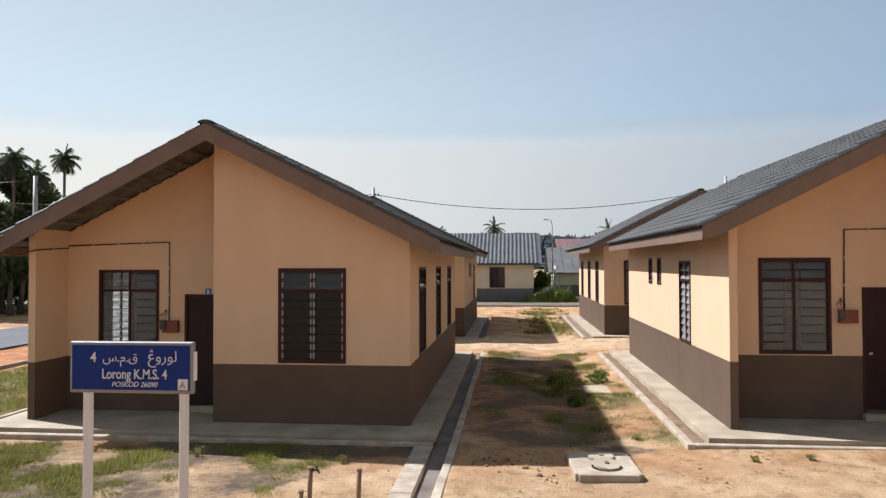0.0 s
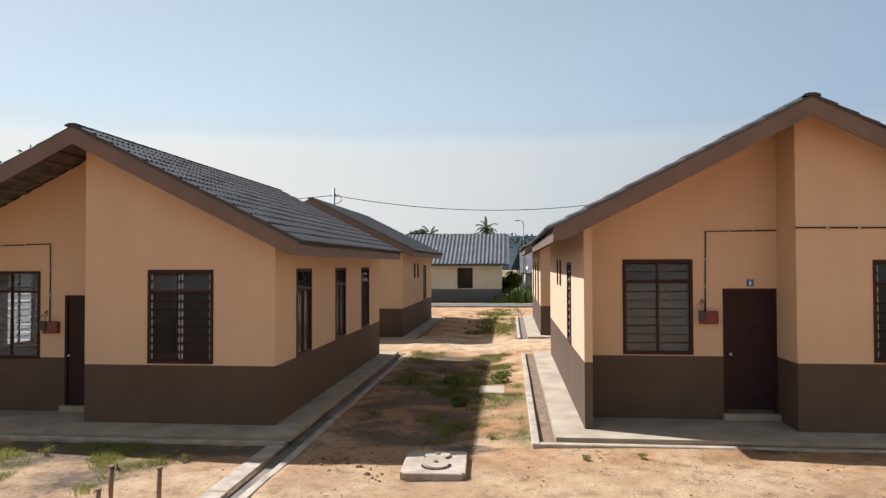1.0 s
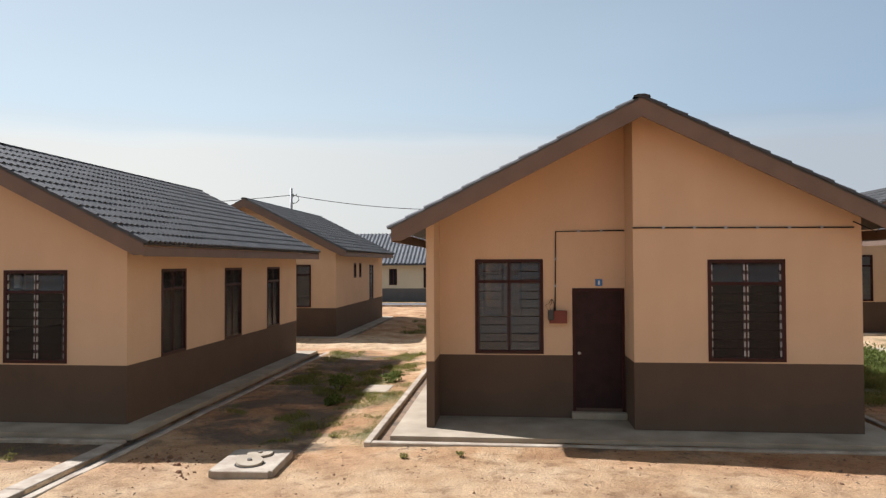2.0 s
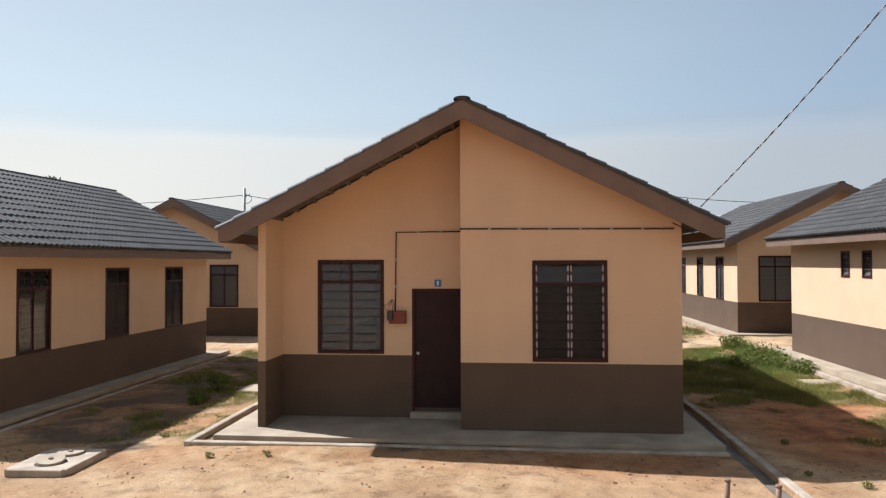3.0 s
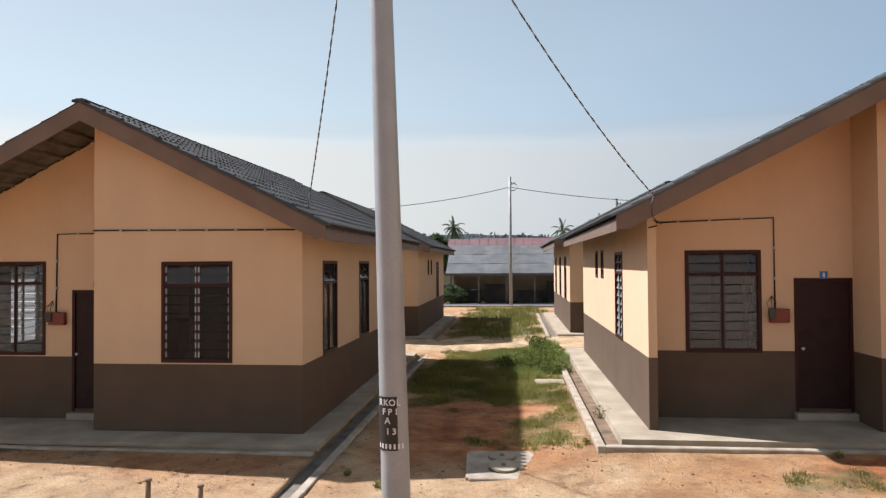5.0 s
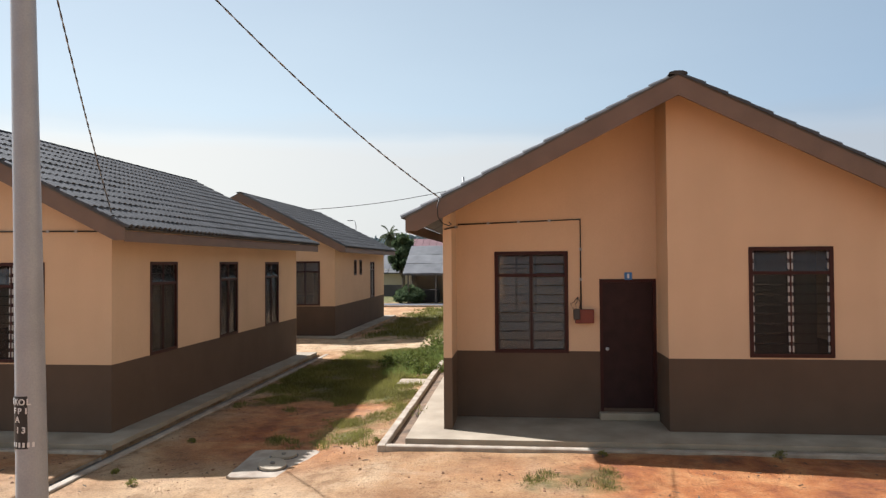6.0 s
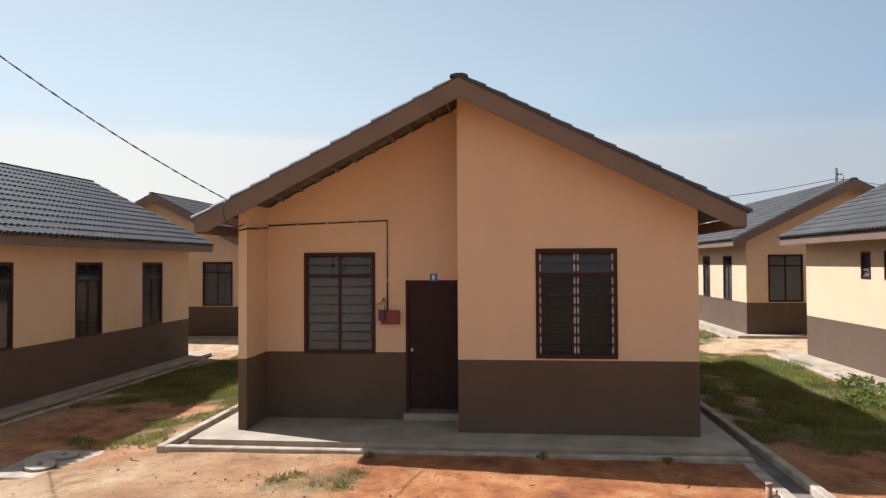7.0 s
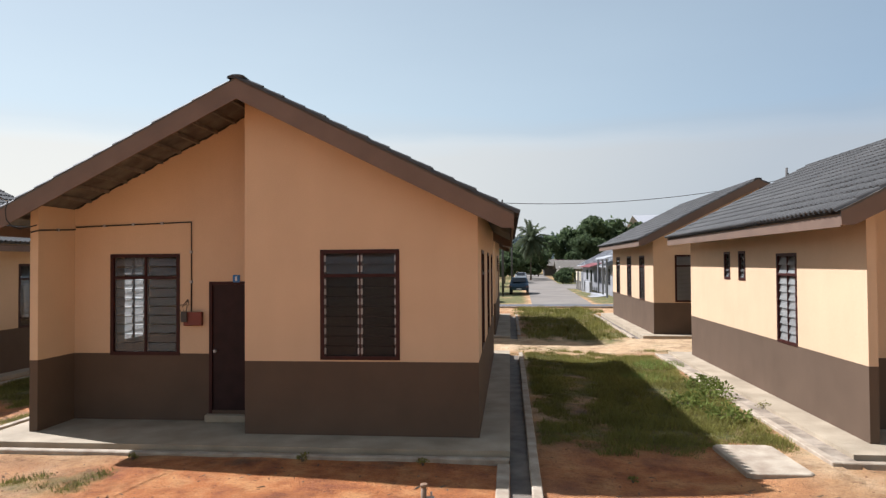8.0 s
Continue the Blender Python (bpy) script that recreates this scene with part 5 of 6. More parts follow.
def shop():
    """An open-fronted timber shop under a deep grey sheet roof."""
    ob = empty("shop")
    x0, x1, y0, y1 = 7.6, 17.2, 36.9, 44.0
    bm = bmesh.new()
    hexa(bm, [(x0 - 0.3, y0 - 0.8, 1.95), (x1 + 0.3, y0 - 0.8, 1.95), (x0 - 0.3, y0 + 3.4, 3.95), (x1 + 0.3, y0 + 3.4, 3.95), (x0 - 0.3, y0 - 0.8, 2.05), (x1 + 0.3, y0 - 0.8, 2.05), (x0 - 0.3, y0 + 3.4, 4.05), (x1 + 0.3, y0 + 3.4, 4.05)])
    hexa(bm, [(x0 - 0.3, y0 + 3.4, 3.95), (x1 + 0.3, y0 + 3.4, 3.95), (x0 - 0.3, y1 + 0.6, 2.4), (x1 + 0.3, y1 + 0.6, 2.4), (x0 - 0.3, y0 + 3.4, 4.05), (x1 + 0.3, y0 + 3.4, 4.05), (x0 - 0.3, y1 + 0.6, 2.5), (x1 + 0.3, y1 + 0.6, 2.5)])
    part("roof", bm, M_GREYROOF, ob, "patched grey sheet roof")
    # overlapping sheets laid in three courses
    for j in range(3):
        for i in range(8):
            xa = x0 - 0.3 + i * 1.275 + (0.4 if j == 1 and 0 < i else 0.0)
            xb = min(x1 + 0.3, x0 - 0.3 + (i + 1) * 1.275 + (0.4 if j == 1 else 0.0) + 0.03)
            ta, tb = j / 3, min(1.0, (j + 1.06) / 3)
            za, zb, h = 2.056 + 2 * ta, 2.056 + 2 * tb, 0.02 + 0.012 * ((i + j) % 2)
            ya, yb = y0 - 0.82 + 4.2 * ta, y0 - 0.82 + 4.2 * tb
            bm = bmesh.new()
            hexa(bm, [(xa, ya, za), (xb, ya, za), (xa, yb, zb), (xb, yb, zb), (xa, ya, za + h + 0.02), (xb, ya, za + h + 0.02), (xa, yb, zb + h), (xb, yb, zb + h)])
            part("roof_sheet", bm, M_GREYROOF, ob)
    bm = bmesh.new()
    box(bm, x0, x1, y1 - 0.15, y1, 0, 2.6)
    box(bm, x0, x0 + 0.15, y0 + 0.5, y1 - 0.15, 0, 2.3)
    box(bm, x1 - 0.15, x1, y0 + 0.5, y1 - 0.15, 0, 2.3)
    box(bm, x0 + 0.15, x1 - 0.15, y0 + 2.6, y0 + 2.7, 0, 2.9)
    part("wall", bm, M_SHOPWALL, ob)
    for i in range(6):
        boxpart("post", (x0 + i * 1.9, x0 + i * 1.9 + 0.1, y0 - 0.6, y0 - 0.5, 0, 2.06), M_BATTEN, ob, 0)
    for i, (a, b, h) in enumerate(((7.9, 9.6, 0.9), (9.9, 11.3, 1.3), (12.2, 14.0, 0.85), (14.3, 15.3, 1.5), (15.6, 16.8, 1.1))):
        boxpart("counter", (a, b, y0 + 0.8, y0 + 1.5, 0, h), M_DARK, ob, 0.02)
    tagged(ob, "open timber shop with deep grey sheet roof and dark front", "shop")


shop()

def side_house():
    """A long house with its ridge along the side road, a porch, a red awning and a low white wall."""
    ob = far_house(47.0, 70.0, -37.2, -29.5, 0.0, 2.8, 4.75, M_SIDEWALL, M_PALEROOF, "long grey house with pale sheet roof and red awning", [], 0.6)
    ob.matrix_basis = pose(0, 0, 0, 0, 0, 90)
    for y in (44.8, 47.2, 50.0):
        q = boxpart("post", (y, y + 0.16, -28.8, -28.65, 0, 3.05), M_SIDEWALL, ob, 0.01)
    bm = bmesh.new()
    hexa(bm, [(44.5, -29.4, 3.3), (50.5, -29.4, 3.3), (44.5, -28.5, 3.05), (50.5, -28.5, 3.05), (44.5, -29.4, 3.36), (50.5, -29.4, 3.36), (44.5, -28.5, 3.11), (50.5, -28.5, 3.11)])
    part("porch_roof", bm, M_HALL, ob, "pale sheet porch roof")
    bm = bmesh.new()
    hexa(bm, [(52.0, -29.4, 2.72), (60.0, -29.4, 2.72), (52.0, -28.2, 2.35), (60.0, -28.2, 2.35), (52.0, -29.4, 2.76), (60.0, -29.4, 2.76), (52.0, -28.2, 2.4), (60.0, -28.2, 2.4)])
    part("awning", bm, M_AWNING, ob, "red sheet awning")
    boxpart("low_wall", (54.0, 60.0, -28.6, -28.4, 0, 1.0), M_HALL, ob, 0.02, "white low yard wall")
    for a, b, c, d in ((48.4, 49.2, 0.9, 2.2), (50.2, 51.0, 0.1, 2.1), (55.0, 55.9, 1.0, 2.1), (61.0, 62.0, 0.1, 2.0), (64.5, 65.6, 1.0, 2.0)):
        boxpart("window", (a, b, -29.48, -29.43, c, d), M_CARGLASS, ob, 0, "dark unlit opening")
    for k in range(4):
        boxpart("yard_screen", (57.5 + k * 1.8, 57.56 + k * 1.8 + 0.9, -28.2, -28.15, 0, 1.9), (M_SIDEWALL, M_CREAM, M_BATTEN, M_CREAM)[k], ob, 0)


M_SIDEWALL = material("grey stained house wall", (0.24, 0.24, 0.25), 0.85, vary=0.25, scale=1.2)
M_AWNING = material("red sheet awning paint", (0.17, 0.03, 0.03), 0.6, vary=0.2)
side_house()
for k, (x, y, turn) in enumerate([(28.2, 46.5, 12), (28.5, 47.8, -20), (28.0, 49.0, 35)]):
    q = boxpart("scrap_sheet", (-0.7, 0.7, -0.4, 0.4, 0.0, 0.03), M_PALEROOF, None, 0)
    q.matrix_basis = pose(x, y, 0.06 + 0.08 * k, 6, 5 * k - 4, turn)
    tagged(q, "loose grey scrap sheet lying on grass", "scrap", "scrap sheets")
far_house(28.4, 34.0, 92.0, 98.0, 0.0, 2.1, 3.2, M_SHOPWALL, M_BATTEN, "far low house with a brown roof")
far_house(29.4, 37.0, 106.0, 113.0, 0.0, 2.2, 3.4, M_SHOPWALL, M_REDROOF, "far low house with a faded red-brown roof")
far_house(23.6, 27.0, 151.0, 155.0, 0.0, 2.0, 3.3, M_SHOPWALL, M_HALL, "far shed with a white roof closing the road")
far_house(28.5, 36.0, 138.0, 144.0, 0.0, 2.4, 3.6, M_DARK, M_BATTEN, "far dark shed at the bend of the road")
far_house(49.0, 58.0, 133.0, 147.0, 0.0, 11.0, 12.9, M_HALL, M_HALL, "far hall with a white roof above the trees", [], 1.5)


def car(x, y, turn, body, label):
    ob = empty("car", pose(x, y, 0.04, 0, 0, turn))
    prof = [(-2.0, 0.35), (-2.05, 0.7), (-1.9, 0.92), (-1.25, 0.98), (-0.75, 1.42), (0.65, 1.44), (1.3, 1.02), (1.95, 0.9), (2.05, 0.6), (2.0, 0.32)]
    bm = bmesh.new()
    sides = []
    for s in (-1, 1):
        sides.append([bm.verts.new((s * (0.82 if z < 1.1 else 0.66), yy, z)) for yy, z in prof])
    n = len(prof)
    for i in range(n):
        bm.faces.new((sides[0][i], sides[0][(i + 1) % n], sides[1][(i + 1) % n], sides[1][i]))
    bm.faces.new(sides[0])
    bm.faces.new(sides[1][::-1])
    soften(bm, 0.04)
    part("body", bm, body, ob)
    for yy, tilt in ((-1.03, -42), (1.0, 32)):
        bm = bmesh.new()
        s = 1 if yy > 0 else -1
        hexa(bm, [(-0.6, yy + s * 0.24, 1.06), (0.6, yy + s * 0.24, 1.06), (-0.6, yy + s * 0.27, 1.08), (0.6, yy + s * 0.27, 1.08), (-0.56, yy - s * 0.22, 1.39), (0.56, yy - s * 0.22, 1.39), (-0.56, yy - s * 0.19, 1.41), (0.56, yy - s * 0.19, 1.41)])
        part("windscreen", bm, M_CARGLASS, ob)
    for sx in (-0.74, 0.74):
        for yy in (-1.25, 1.25):
            bm = bmesh.new()
            tube(bm, [(sx - 0.1, yy, 0.3), (sx + 0.1, yy, 0.3)], 0.3, 16)
            part("tyre", bm, M_RUBBER, ob)
        bm = bmesh.new()
        box(bm, sx - 0.12, sx + 0.12, -2.075, -2.02, 0.62, 0.76)
        part("tail_light", bm, M_REDROOF, ob)
    boxpart("plate", (-0.22, 0.22, -2.085, -2.05, 0.42, 0.53), M_WHITE, ob, 0)
    tagged(ob, label, "car", "parked cars")


car(22.0, 52.6, -2, M_CAR, "dark blue-grey saloon car parked at the road edge")
car(22.7, 88.0, -2, M_CARGREY, "silver car parked far down the road")


# ---- plants ----
def leaves(points, size, seed, spread=1.0):
    rng = np.random.default_rng(seed)
    n = len(points)
    p = np.asarray(points)
    a = rng.normal(size=(n, 3))
    a /= np.linalg.norm(a, axis=1)[:, None]
    b = np.cross(a, rng.normal(size=(n, 3)))
    b /= np.linalg.norm(b, axis=1)[:, None]
    s = size * rng.uniform(0.6, 1.3, size=(n, 1))
    v = np.stack([p - a * s, p + b * s * 0.45, p + a * s, p - b * s * 0.45], axis=1).reshape(-1, 3)
    f = np.arange(4 * n).reshape(-1, 4)
    return [tuple(q) for q in v], [tuple(int(i) for i in q) for q in f]


def crown_points(blobs, per, seed):
    rng = np.random.default_rng(seed)
    out = []
    for x, y, z, r in blobs:
        d = rng.normal(size=(per, 3))
        d /= np.linalg.norm(d, axis=1)[:, None]
        k = r * rng.uniform(0.55, 1.05, size=(per, 1)) * (1 + 0.25 * np.sin(d[:, :1] * 5 + seed) * np.cos(d[:, 1:2] * 6))
        out.append(np.array([[x, y, z]]) + d * k * np.array([[1, 1, 0.8]]))
    return np.concatenate(out)


def tree(x, y, h, r, seed, mat=None, leaf=0.35, per=420, label="broad dark green leafy tree"):
    rng = np.random.default_rng(seed)
    ob = empty("tree", pose(x, y, 0))
    bm = bmesh.new()
    tube(bm, [(0, 0, -0.2), (0.1, 0.05, h * 0.3), (0.05, -0.1, h * 0.62)], [0.035 * h, 0.026 * h, 0.014 * h], 9)
    blobs = []
    for k in range(11):
        a = k * 2.4 + seed
        rr = r * rng.uniform(0.25, 0.85)
        z = h * rng.uniform(0.42, 0.86)
        q = (math.cos(a) * rr, math.sin(a) * rr, z)
        blobs.append((*q, r * rng.uniform(0.3, 0.5)))
        tube(bm, [(0.07, 0, h * 0.28), (q[0] * 0.5, q[1] * 0.5, z * 0.75), q], [0.014 * h, 0.009 * h, 0.004 * h], 5)
    blobs.append((0, 0, h * 0.88, r * 0.42))
    part("trunk", bm, M_BARK, ob)
    v, f = leaves(crown_points(blobs, per, seed), leaf, seed)
    crown = mesh_part("crown", v, f, mat or M_LEAF, ob)
    tagged(ob, label, "tree", "trees")
    return ob


def palm(x, y, h, fl, seed, fronds=22, label="tall coconut palm far beyond the roofs", droop=0.13, slim=0.15):
    """A palm: a slender leaning trunk and feather fronds that arch out and droop."""
    rng = np.random.default_rng(seed)
    ob = empty("palm", pose(x, y, 0))
    bm = bmesh.new()
    lean = rng.uniform(-0.05, 0.05)
    tube(bm, [(0, 0, -0.2), (lean * h * 0.3, 0, h * 0.4), (lean * h, 0, h)], [0.014 * h + 0.04, 0.011 * h, 0.008 * h], 9)
    part("trunk", bm, M_BARK, ob)
    for k in range(fronds):
        a = k * 2.399 + seed
        el = radians(-48 + 130 * (k + 0.5) / fronds + rng.uniform(-8, 8))
        vv, ff = [], []
        last = Vector((lean * h, 0, h))
        d = Vector((math.cos(a) * math.cos(el), math.sin(a) * math.cos(el), math.sin(el)))
        n, size = 14, fl * rng.uniform(0.8, 1.1)
        for i in range(n):
            step = size / n
            nxt = last + d * step
            side = d.cross(Vector((0, 0, 1)))
            side = side.normalized() if side.length > 1e-3 else Vector((1, 0, 0))
            w = size * slim * (0.35 + 0.65 * math.sin(math.pi * (0.1 + 0.85 * i / n)))
            for s in (-1, 1):
                for m in range(2):
                    b = last.lerp(nxt, m / 2)
                    t = b + side * s * w + d * step * 1.6 - Vector((0, 0, w * rng.uniform(0.5, 1.1)))
                    o = len(vv)
                    vv += [tuple(b), tuple(b + d * step * 0.85), tuple(t)]
                    ff.append((o, o + 1, o + 2))
            last = nxt
            d = (d - Vector((0, 0, droop * (0.6 + 0.8 * rng.random())))).normalized()
        mesh_part("frond", vv, ff, M_PALM, ob)
    tagged(ob, label, "palm", "palms")
    return ob


for k, (x, y, h, r) in enumerate([(-32.5, 27.0, 9.4, 3.0), (-36.0, 24.5, 10.0, 3.6), (-31.8, 29.5, 6.8, 2.6), (-39.5, 27.0, 8.5, 4.0), (-34.5, 33.0, 7.5, 3.4), (-30.9, 26.6, 6.2, 1.7), (-31.6, 25.2, 4.0, 1.8)]):
    tree(x, y, h, r, 30 + k, label="dark dense tree beside the lane", per=560, leaf=0.28)
for k, (x, y, h) in enumerate([(-30.85, 25.7, 9.0), (-29.7, 25.85, 8.0), (-29.12, 27.9, 9.3), (-32.2, 25.2, 9.2), (-31.2, 25.0, 8.2)]):
    palm(x, y, h, 1.0, 50 + k, 24, "slender areca palm above dark trees", 0.12, 0.34)
tree(-28.6, 37.7, 9.9, 1.7, 44, label="rounded tree behind the end house")
palm(-6.95, 212.0, 14.2, 4.6, 61)
palm(26.6, 192.0, 12.0, 4.2, 63)
palm(24.46, 101.0, 6.4, 3.3, 64, 40, "coconut palm beside the far side road", 0.12, 0.2)
for k, (x, y, h, r) in enumerate([(21.6, 96.0, 4.6, 1.9), (22.6, 112.0, 5.6, 2.4), (24.6, 103.5, 3.6, 1.6), (20.4, 84.0, 3.6, 1.6), (26.8, 128.0, 5.5, 2.6)]):
    tree(x, y, h, r, 120 + k, leaf=0.28, label="low dark tree along the side road")
palm(-24.37, 206.67, 11.5, 4.6, 65, 26, "bushy palm far beyond the shop roof", 0.15, 0.22)
tree(-14.0, 100.0, 8.8, 2.2, 66, label="far round tree over the roofs")
tree(5.6, 46.3, 5.5, 1.15, 67, leaf=0.2, label="slim round tree between shop and yellow house")
for k, (x, y, h, r) in enumerate([(31.5, 112, 8.6, 4.0), (35.5, 110, 10.6, 4.4), (39.5, 112, 10.3, 4.4), (44, 114, 9.5, 4.4), (48, 116, 9.0, 4.2), (33.5, 104, 7.0, 3.2), (52, 120, 9.2, 4.5)]):
    tree(x, y, h, r, 70 + k, leaf=0.45)
for k, (x, y, h, r) in enumerate([(18.0, 118, 4.2, 3.0), (20.0, 130, 5.0, 3.4), (27.5, 160, 7.0, 4.0), (14, 130, 5, 4), (18.3, 72, 3.4, 2.0), (22.5, 165, 7, 4.5)]):
    tree(x, y, h, r, 90 + k, leaf=0.4)


def bush(x, y, h, r, seed, mat, label, leaf=0.14, per=260, name="bush"):
    ob = empty(name, pose(x, y, ground_z(x, y)))
    rng = np.random.default_rng(seed)
    blobs = [(r * 0.6 * math.cos(a), r * 0.6 * math.sin(a), h * rng.uniform(0.3, 0.7), r * rng.uniform(0.35, 0.55)) for a in np.arange(0, 6.2, 0.9)] + [(0, 0, h * 0.7, r * 0.45)]
    bm = bmesh.new()
    for bx, by, bz, br in blobs:
        tube(bm, [(0, 0, -0.05), (bx * 0.4, by * 0.4, bz * 0.6), (bx, by, bz)], [0.012 * h + 0.004, 0.008 * h + 0.002, 0.003], 5)
    tagged(part("stem", bm, M_BARK, ob), kind="stuff")
    v, f = leaves(crown_points(blobs, per, seed), leaf, seed)
    mesh_part("foliage", v, f, mat, ob)
    tagged(ob, label, "bush", "bushes")


bush(-34.2, 30.8, 4.6, 2.8, 12, M_LEAF, "dark dense undergrowth below the lane trees", 0.3, 420)
bush(-31.6, 30.4, 4.0, 2.0, 13, M_LEAF, "dark dense undergrowth below the lane trees", 0.3, 420)
bush(-37.0, 31.0, 4.6, 2.8, 14, M_LEAF, "dark dense undergrowth below the lane trees", 0.3, 420)


def tall_grass(x, y, h, r, seed, n=420, wide=0.03, label="tall bright green grass clump by the lane"):
    """A clump of long arching grass."""
    rng = np.random.default_rng(seed)
    vv, ff = [], []
    for k in range(n):
        a, q = rng.uniform(0, 6.28), r * math.sqrt(rng.random()) * 0.8
        bx, by, hh = q * math.cos(a), q * math.sin(a), h * rng.uniform(0.5, 1.1) * (1 - 0.35 * q / r)
        lean, w = rng.uniform(0.1, 0.55) * hh, wide
        c = rng.uniform(0, 6.28)
        o = len(vv)
        for t in (0.0, 0.55, 1.0):
            px, py, pz = bx + math.cos(c) * lean * t * t, by + math.sin(c) * lean * t * t, hh * (t - 0.18 * t * t * t)
            ww = w * (1.0 - 0.9 * t)
            vv += [(px - ww * math.sin(c + 0.8), py + ww * math.cos(c + 0.8), pz), (px + ww * math.sin(c + 0.8), py - ww * math.cos(c + 0.8), pz)]
        ff += [(o, o + 1, o + 3, o + 2), (o + 2, o + 3, o + 5, o + 4)]
    ob = mesh_part("grass_clump", vv, ff, M_TALLGRASS)
    ob.matrix_basis = pose(x, y, ground_z(x, y))
    tagged(ob, label, "grass", "grass clumps")


for k, (x, y, h, r) in enumerate([(12.3, 6.2, 0.26, 0.8), (12.7, 7.4, 0.34, 0.8), (12.0, 8.3, 0.3, 0.9), (12.8, 9.2, 0.42, 0.7), (11.6, 9.6, 0.26, 0.8), (12.9, 8.3, 0.4, 0.6), (12.8, 10.8, 0.5, 0.6), (12.9, 6.3, 0.26, 0.5), (24.3, 6.4, 0.18, 0.8), (24.9, 8.2, 0.22, 0.8)]):
    tall_grass(x, y, h, r, 20 + k, 520, 0.008, "fresh knee-high green grass in the yard")
tall_grass(1.6, 38.3, 1.75, 1.0, 5)
tall_grass(0.7, 38.6, 1.2, 0.9, 6)
tall_grass(-0.2, 38.4, 0.7, 0.9, 7, 300)
tall_grass(2.4, 39.2, 1.0, 0.8, 8, 260)
bush(0.6, 44.0, 2.6, 0.9, 5, M_BUSH, "thin yellow-green shrub between two houses", 0.16, 120)
bush(-0.1, 47.0, 2.0, 0.8, 6, M_LEAF, "dark shrub between two houses", 0.16, 160)
for k in range(7):
    q = boxpart("fence_board", (-0.06, 0.06, -0.015, 0.015, 0, 2.1 + 0.25 * math.sin(k * 2.1)), M_HALL, None, 0)
    q.matrix_basis = pose(1.0 + k * 0.2, 46.4 + 0.05 * k, -0.03, 0, 4 * math.sin(k * 3.3), 8)
    tagged(q, "weathered white fence board by the yellow house", "fence board", "fence boards")
bush(7.6, 35.9 + 0.9, 1.3, 1.0, 8, M_LEAF, "dark potted bush before the shop", 0.16, 300)
bush(16.6, 37.4, 2.0, 1.3, 9, M_LEAF, "dark green bush at the shop end", 0.18, 300)
bush(28.0, 80.0, 1.9, 1.2, 17, M_LEAF, "dark shrub before the low houses", 0.2, 200)
bush(29.2, 90.0, 2.2, 1.4, 18, M_LEAF, "dark shrub before the low houses", 0.2, 220)
bush(28.6, 84.0, 1.5, 1.1, 10, M_GRASS, "green shrub along the side road", 0.16, 110)
bush(28.9, 88.0, 1.2, 1.2, 11, M_GRASS, "green shrub along the side road", 0.2, 160)
for k, (x, y, h, r) in enumerate([(24.95, 3.9, 0.3, 0.45), (24.4, 3.1, 0.2, 0.45), (25.1, 5.0, 0.26, 0.4), (24.8, 2.2, 0.18, 0.4), (-0.7, 3.9, 0.45, 0.28), (-0.45, 2.4, 0.2, 0.2), (12.4, 7.0, 0.4, 0.4), (12.3, 7.8, 0.4, 0.4), (11.8, 7.3, 0.35, 0.4), (0.3, 5.0, 0.25, 0.25), (12.75, 8.4, 0.45, 0.5), (12.8, 6.2, 0.3, 0.35), (12.6, 10.6, 0.5, 0.4)]):
    bush(x, y, h, r, 110 + k, M_BUSH, "leafy weed growing in the yard grass", 0.045, 50 if x > 20 else 45, "weed")
for k, (x, y, h) in enumerate([(-4.1, -1.95, 0.22), (2.4, -1.45, 0.16), (10.2, -2.2, 0.18), (9.7, -1.75, 0.12), (-8.0, -1.6, 0.3), (-6.3, -1.8, 0.28), (13.3, 1.3, 0.4), (18.4, -0.86, 0.2), (20.0, -0.9, 0.18), (16.1, -0.95, 0.15), (1.6, -1.6, 0.16), (25.6, 3.0, 0.3), (10.0, -0.2, 0.14), (22.6, -1.2, 0.14), (-0.9, 0.9, 0.14), (0.25, -0.3, 0.2), (12.9, -0.3, 0.16)]):
    bush(x, y, h * 0.6, h * 0.45, 140 + k, M_GRASS, "small weed growing from bare soil", 0.018, 12, "weed")


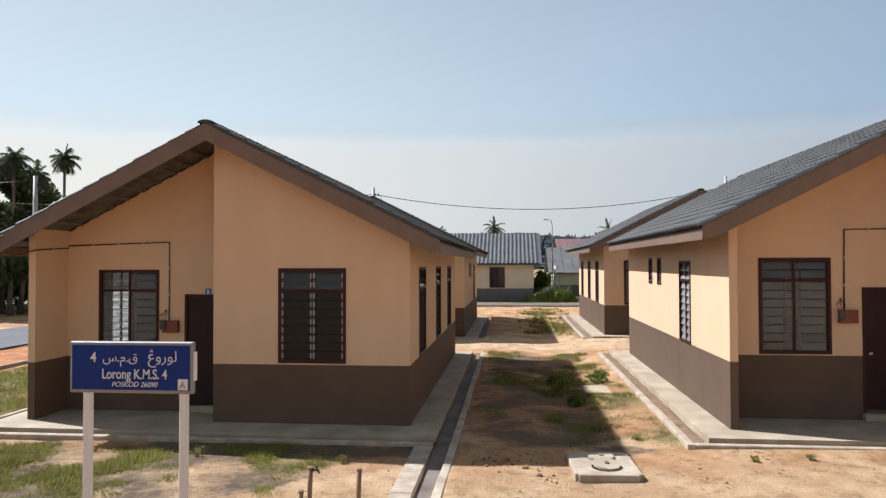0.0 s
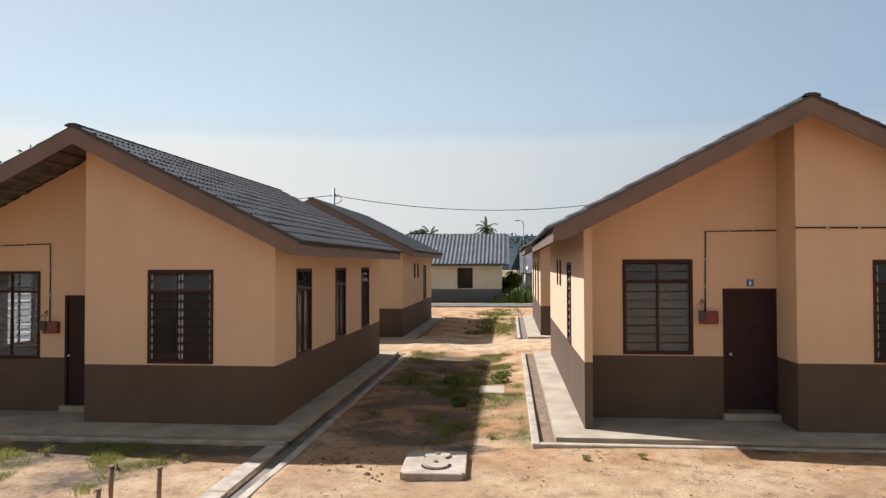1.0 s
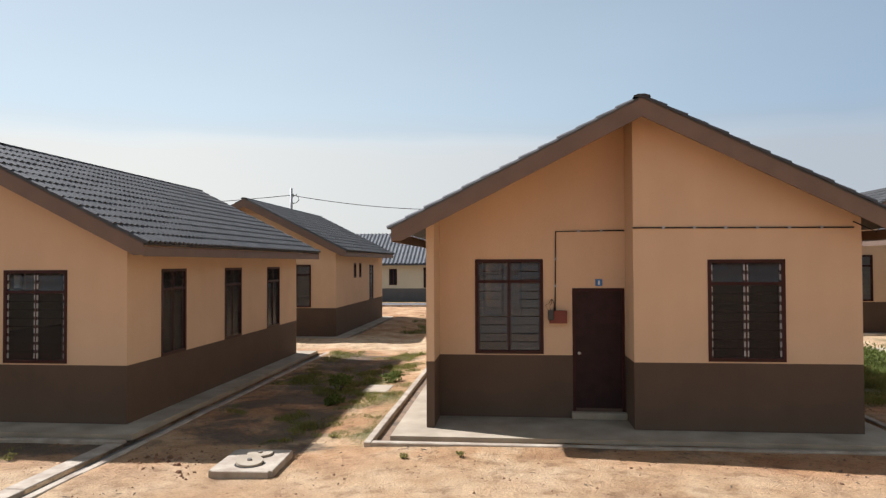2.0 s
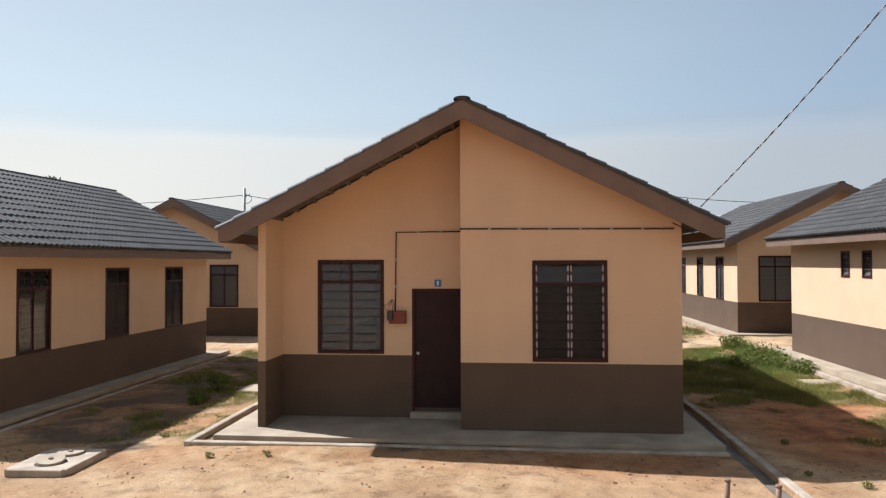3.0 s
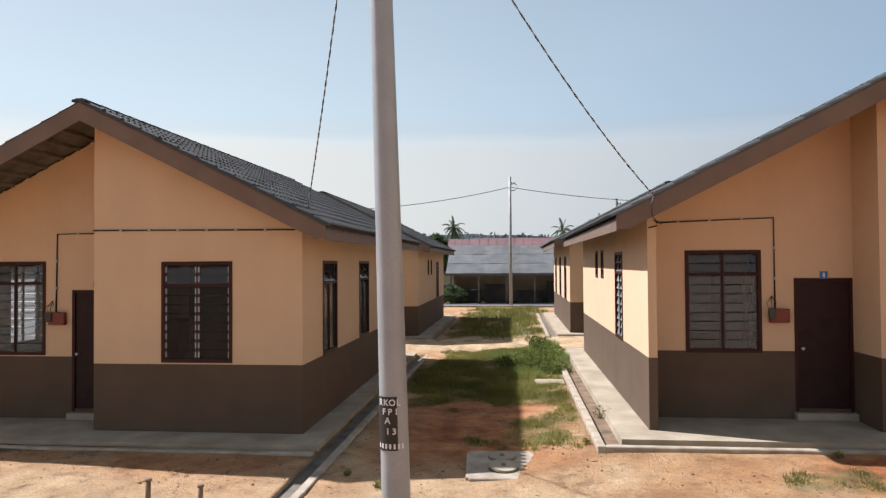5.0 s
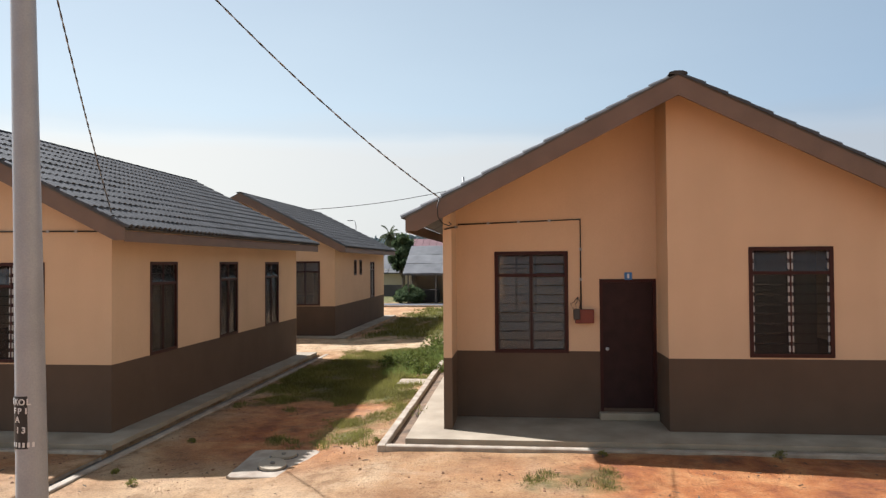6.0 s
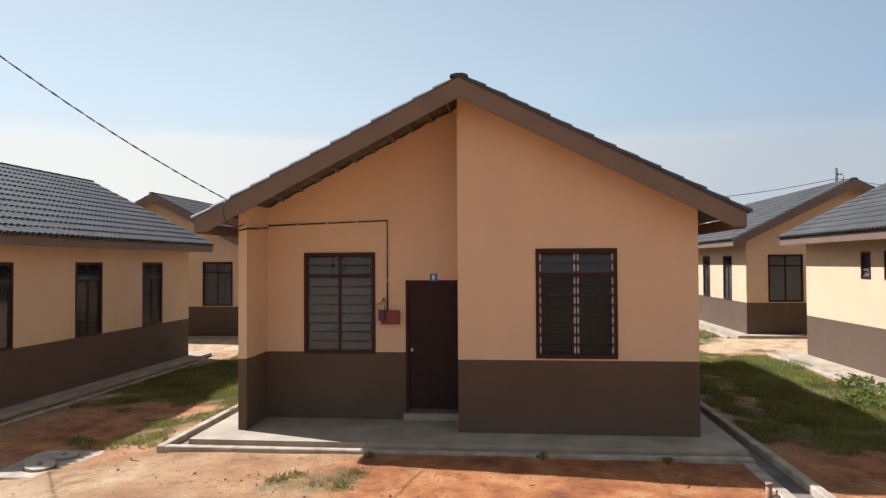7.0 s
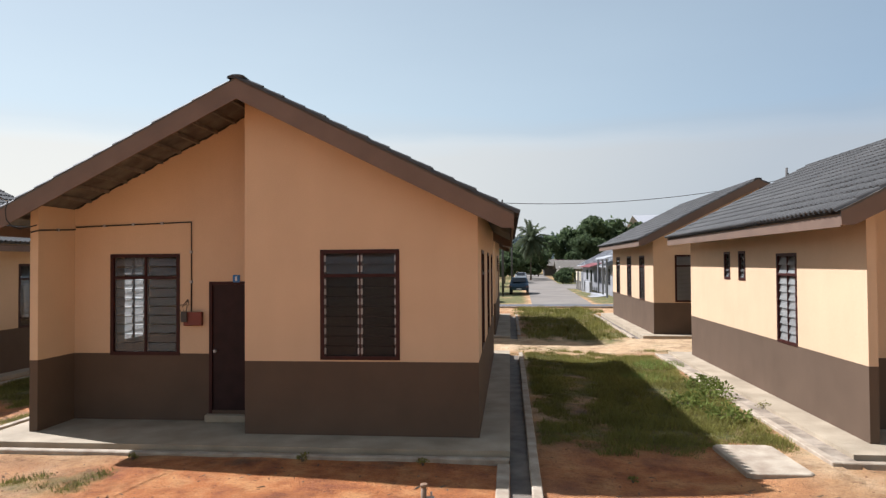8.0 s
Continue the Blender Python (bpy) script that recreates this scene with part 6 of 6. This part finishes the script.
def grass_field(name, x0, x1, y0, y1, density, seed, height, mat, label, least=0.3):
    rng = np.random.default_rng(seed)
    n = int((x1 - x0) * (y1 - y0) * density)
    px, py = rng.uniform(x0, x1, n), rng.uniform(y0, y1, n)
    vv, ff = [], []
    boxes = [(q[0] + WL - 0.95, q[0] + WR + 0.95, q[1] - 0.95, q[1] + DEEP + 0.7) for q in FRONT] + [(q[0] - WR - 0.95, q[0] - WL + 0.95, q[1] - DEEP - 0.7, q[1] + 0.9) for q in BACK] + [(12.3, 13.0, 4.6, 5.3), (-0.2, 0.5, 3.5, 4.5), (11.15, 12.1, -1.85, -0.45), (23.9, 24.85, -0.95, 0.55)]
    for x, y in zip(px, py):
        g = greenness(x, y)
        if g < least + 0.25 * rng.random() or any(a < x < b and c < y < d for a, b, c, d in boxes):
            continue
        z = ground_z(x, y) - 0.01
        clump = max(0.35, 1.0 + 1.3 * noise.noise(Vector((x * 2.1, y * 2.1, 5.5))))
        for k in range(4):
            a, h = rng.uniform(0, 6.28), height * rng.uniform(0.4, 1.2) * (0.5 + 0.6 * g) * clump
            bx, by = x + rng.normal() * 0.03, y + rng.normal() * 0.03
            w = 0.006 + 0.004 * (density < 120)
            o = len(vv)
            vv += [(bx - w * math.sin(a), by + w * math.cos(a), z), (bx + w * math.sin(a), by - w * math.cos(a), z), (bx + math.cos(a) * h * 0.6, by + math.sin(a) * h * 0.6, z + h)]
            ff.append((o, o + 1, o + 2))
    ob = mesh_part(name, vv, ff, mat)
    tagged(ob, label, "grass", kind="stuff")


grass_field("grass", -2.6, 1.1, -2.0, 11.0, 420, 1, 0.09, M_GRASS, "thin green grass on shaded soil between houses", 0.34)
grass_field("grass", 9.4, 13.2, -1.0, 11.2, 620, 2, 0.09, M_GRASS, "green grass between two houses")
grass_field("grass", 21.5, 25.4, -1.0, 11.2, 620, 3, 0.09, M_GRASS, "green grass between two houses")
grass_field("grass", -2.0, 26.0, 13.5, 31.5, 70, 4, 0.16, M_GRASS, "green grass behind the second row")
grass_field("grass", -19.0, -10.5, -1.0, 10.0, 260, 5, 0.1, M_GRASS, "patchy green grass beside the end house")
grass_field("grass", -13.0, -4.2, -4.8, -0.9, 950, 8, 0.075, M_GRASS, "low matted green turf on bare soil", 0.42)
grass_field("dry_grass", -2.6, 26.0, -3.0, 11.5, 150, 6, 0.07, M_DRYGRASS, "straw-coloured dry grass tufts", 0.3)
grass_field("grass", 14.9, 16.8, -2.5, -1.2, 1100, 7, 0.04, M_GRASS, "low creeping grass on bare soil", 0.45)


def far_hill():
    """Low wooded hills along the horizon, leaf clumps on a rolling ridge."""
    ob = empty("hill")
    n = 120
    vv, ff = [], []
    pts = []
    rng = np.random.default_rng(9)
    for i in range(n + 1):
        x = -420 + i * 7.5
        h = 15.0 + 3.0 * noise.noise(Vector((x * 0.013, 0.3, 0))) + 2.0 * noise.noise(Vector((x * 0.05, 4.0, 0))) + 3.0 * math.exp(-((x + 22) / 30) ** 2)
        h = max(3.5, h)
        vv += [(x, 300 + 20 * math.sin(i), -2), (x, 330, h), (x, 420, -2)]
        for k in range(110):
            t = rng.random()
            pts.append((x + rng.uniform(-4, 4), 302 + 28 * t + rng.normal(), h * t ** 0.8 + rng.uniform(-0.3, 1.0)))
    for i in range(n):
        a = 3 * i
        ff += [(a, a + 3, a + 4, a + 1), (a + 1, a + 4, a + 5, a + 2)]
    # slopes and woods share the colour with haze mixed in
    mesh_part("hillside", vv, ff, M_HILL_HAZE, ob)
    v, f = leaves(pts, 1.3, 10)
    tagged(mesh_part("woodland", v, f, M_HILL_HAZE, ob), kind="stuff")
    tagged(ob, "hazy low wooded hills along the horizon", "hill", kind="structure")


far_hill()
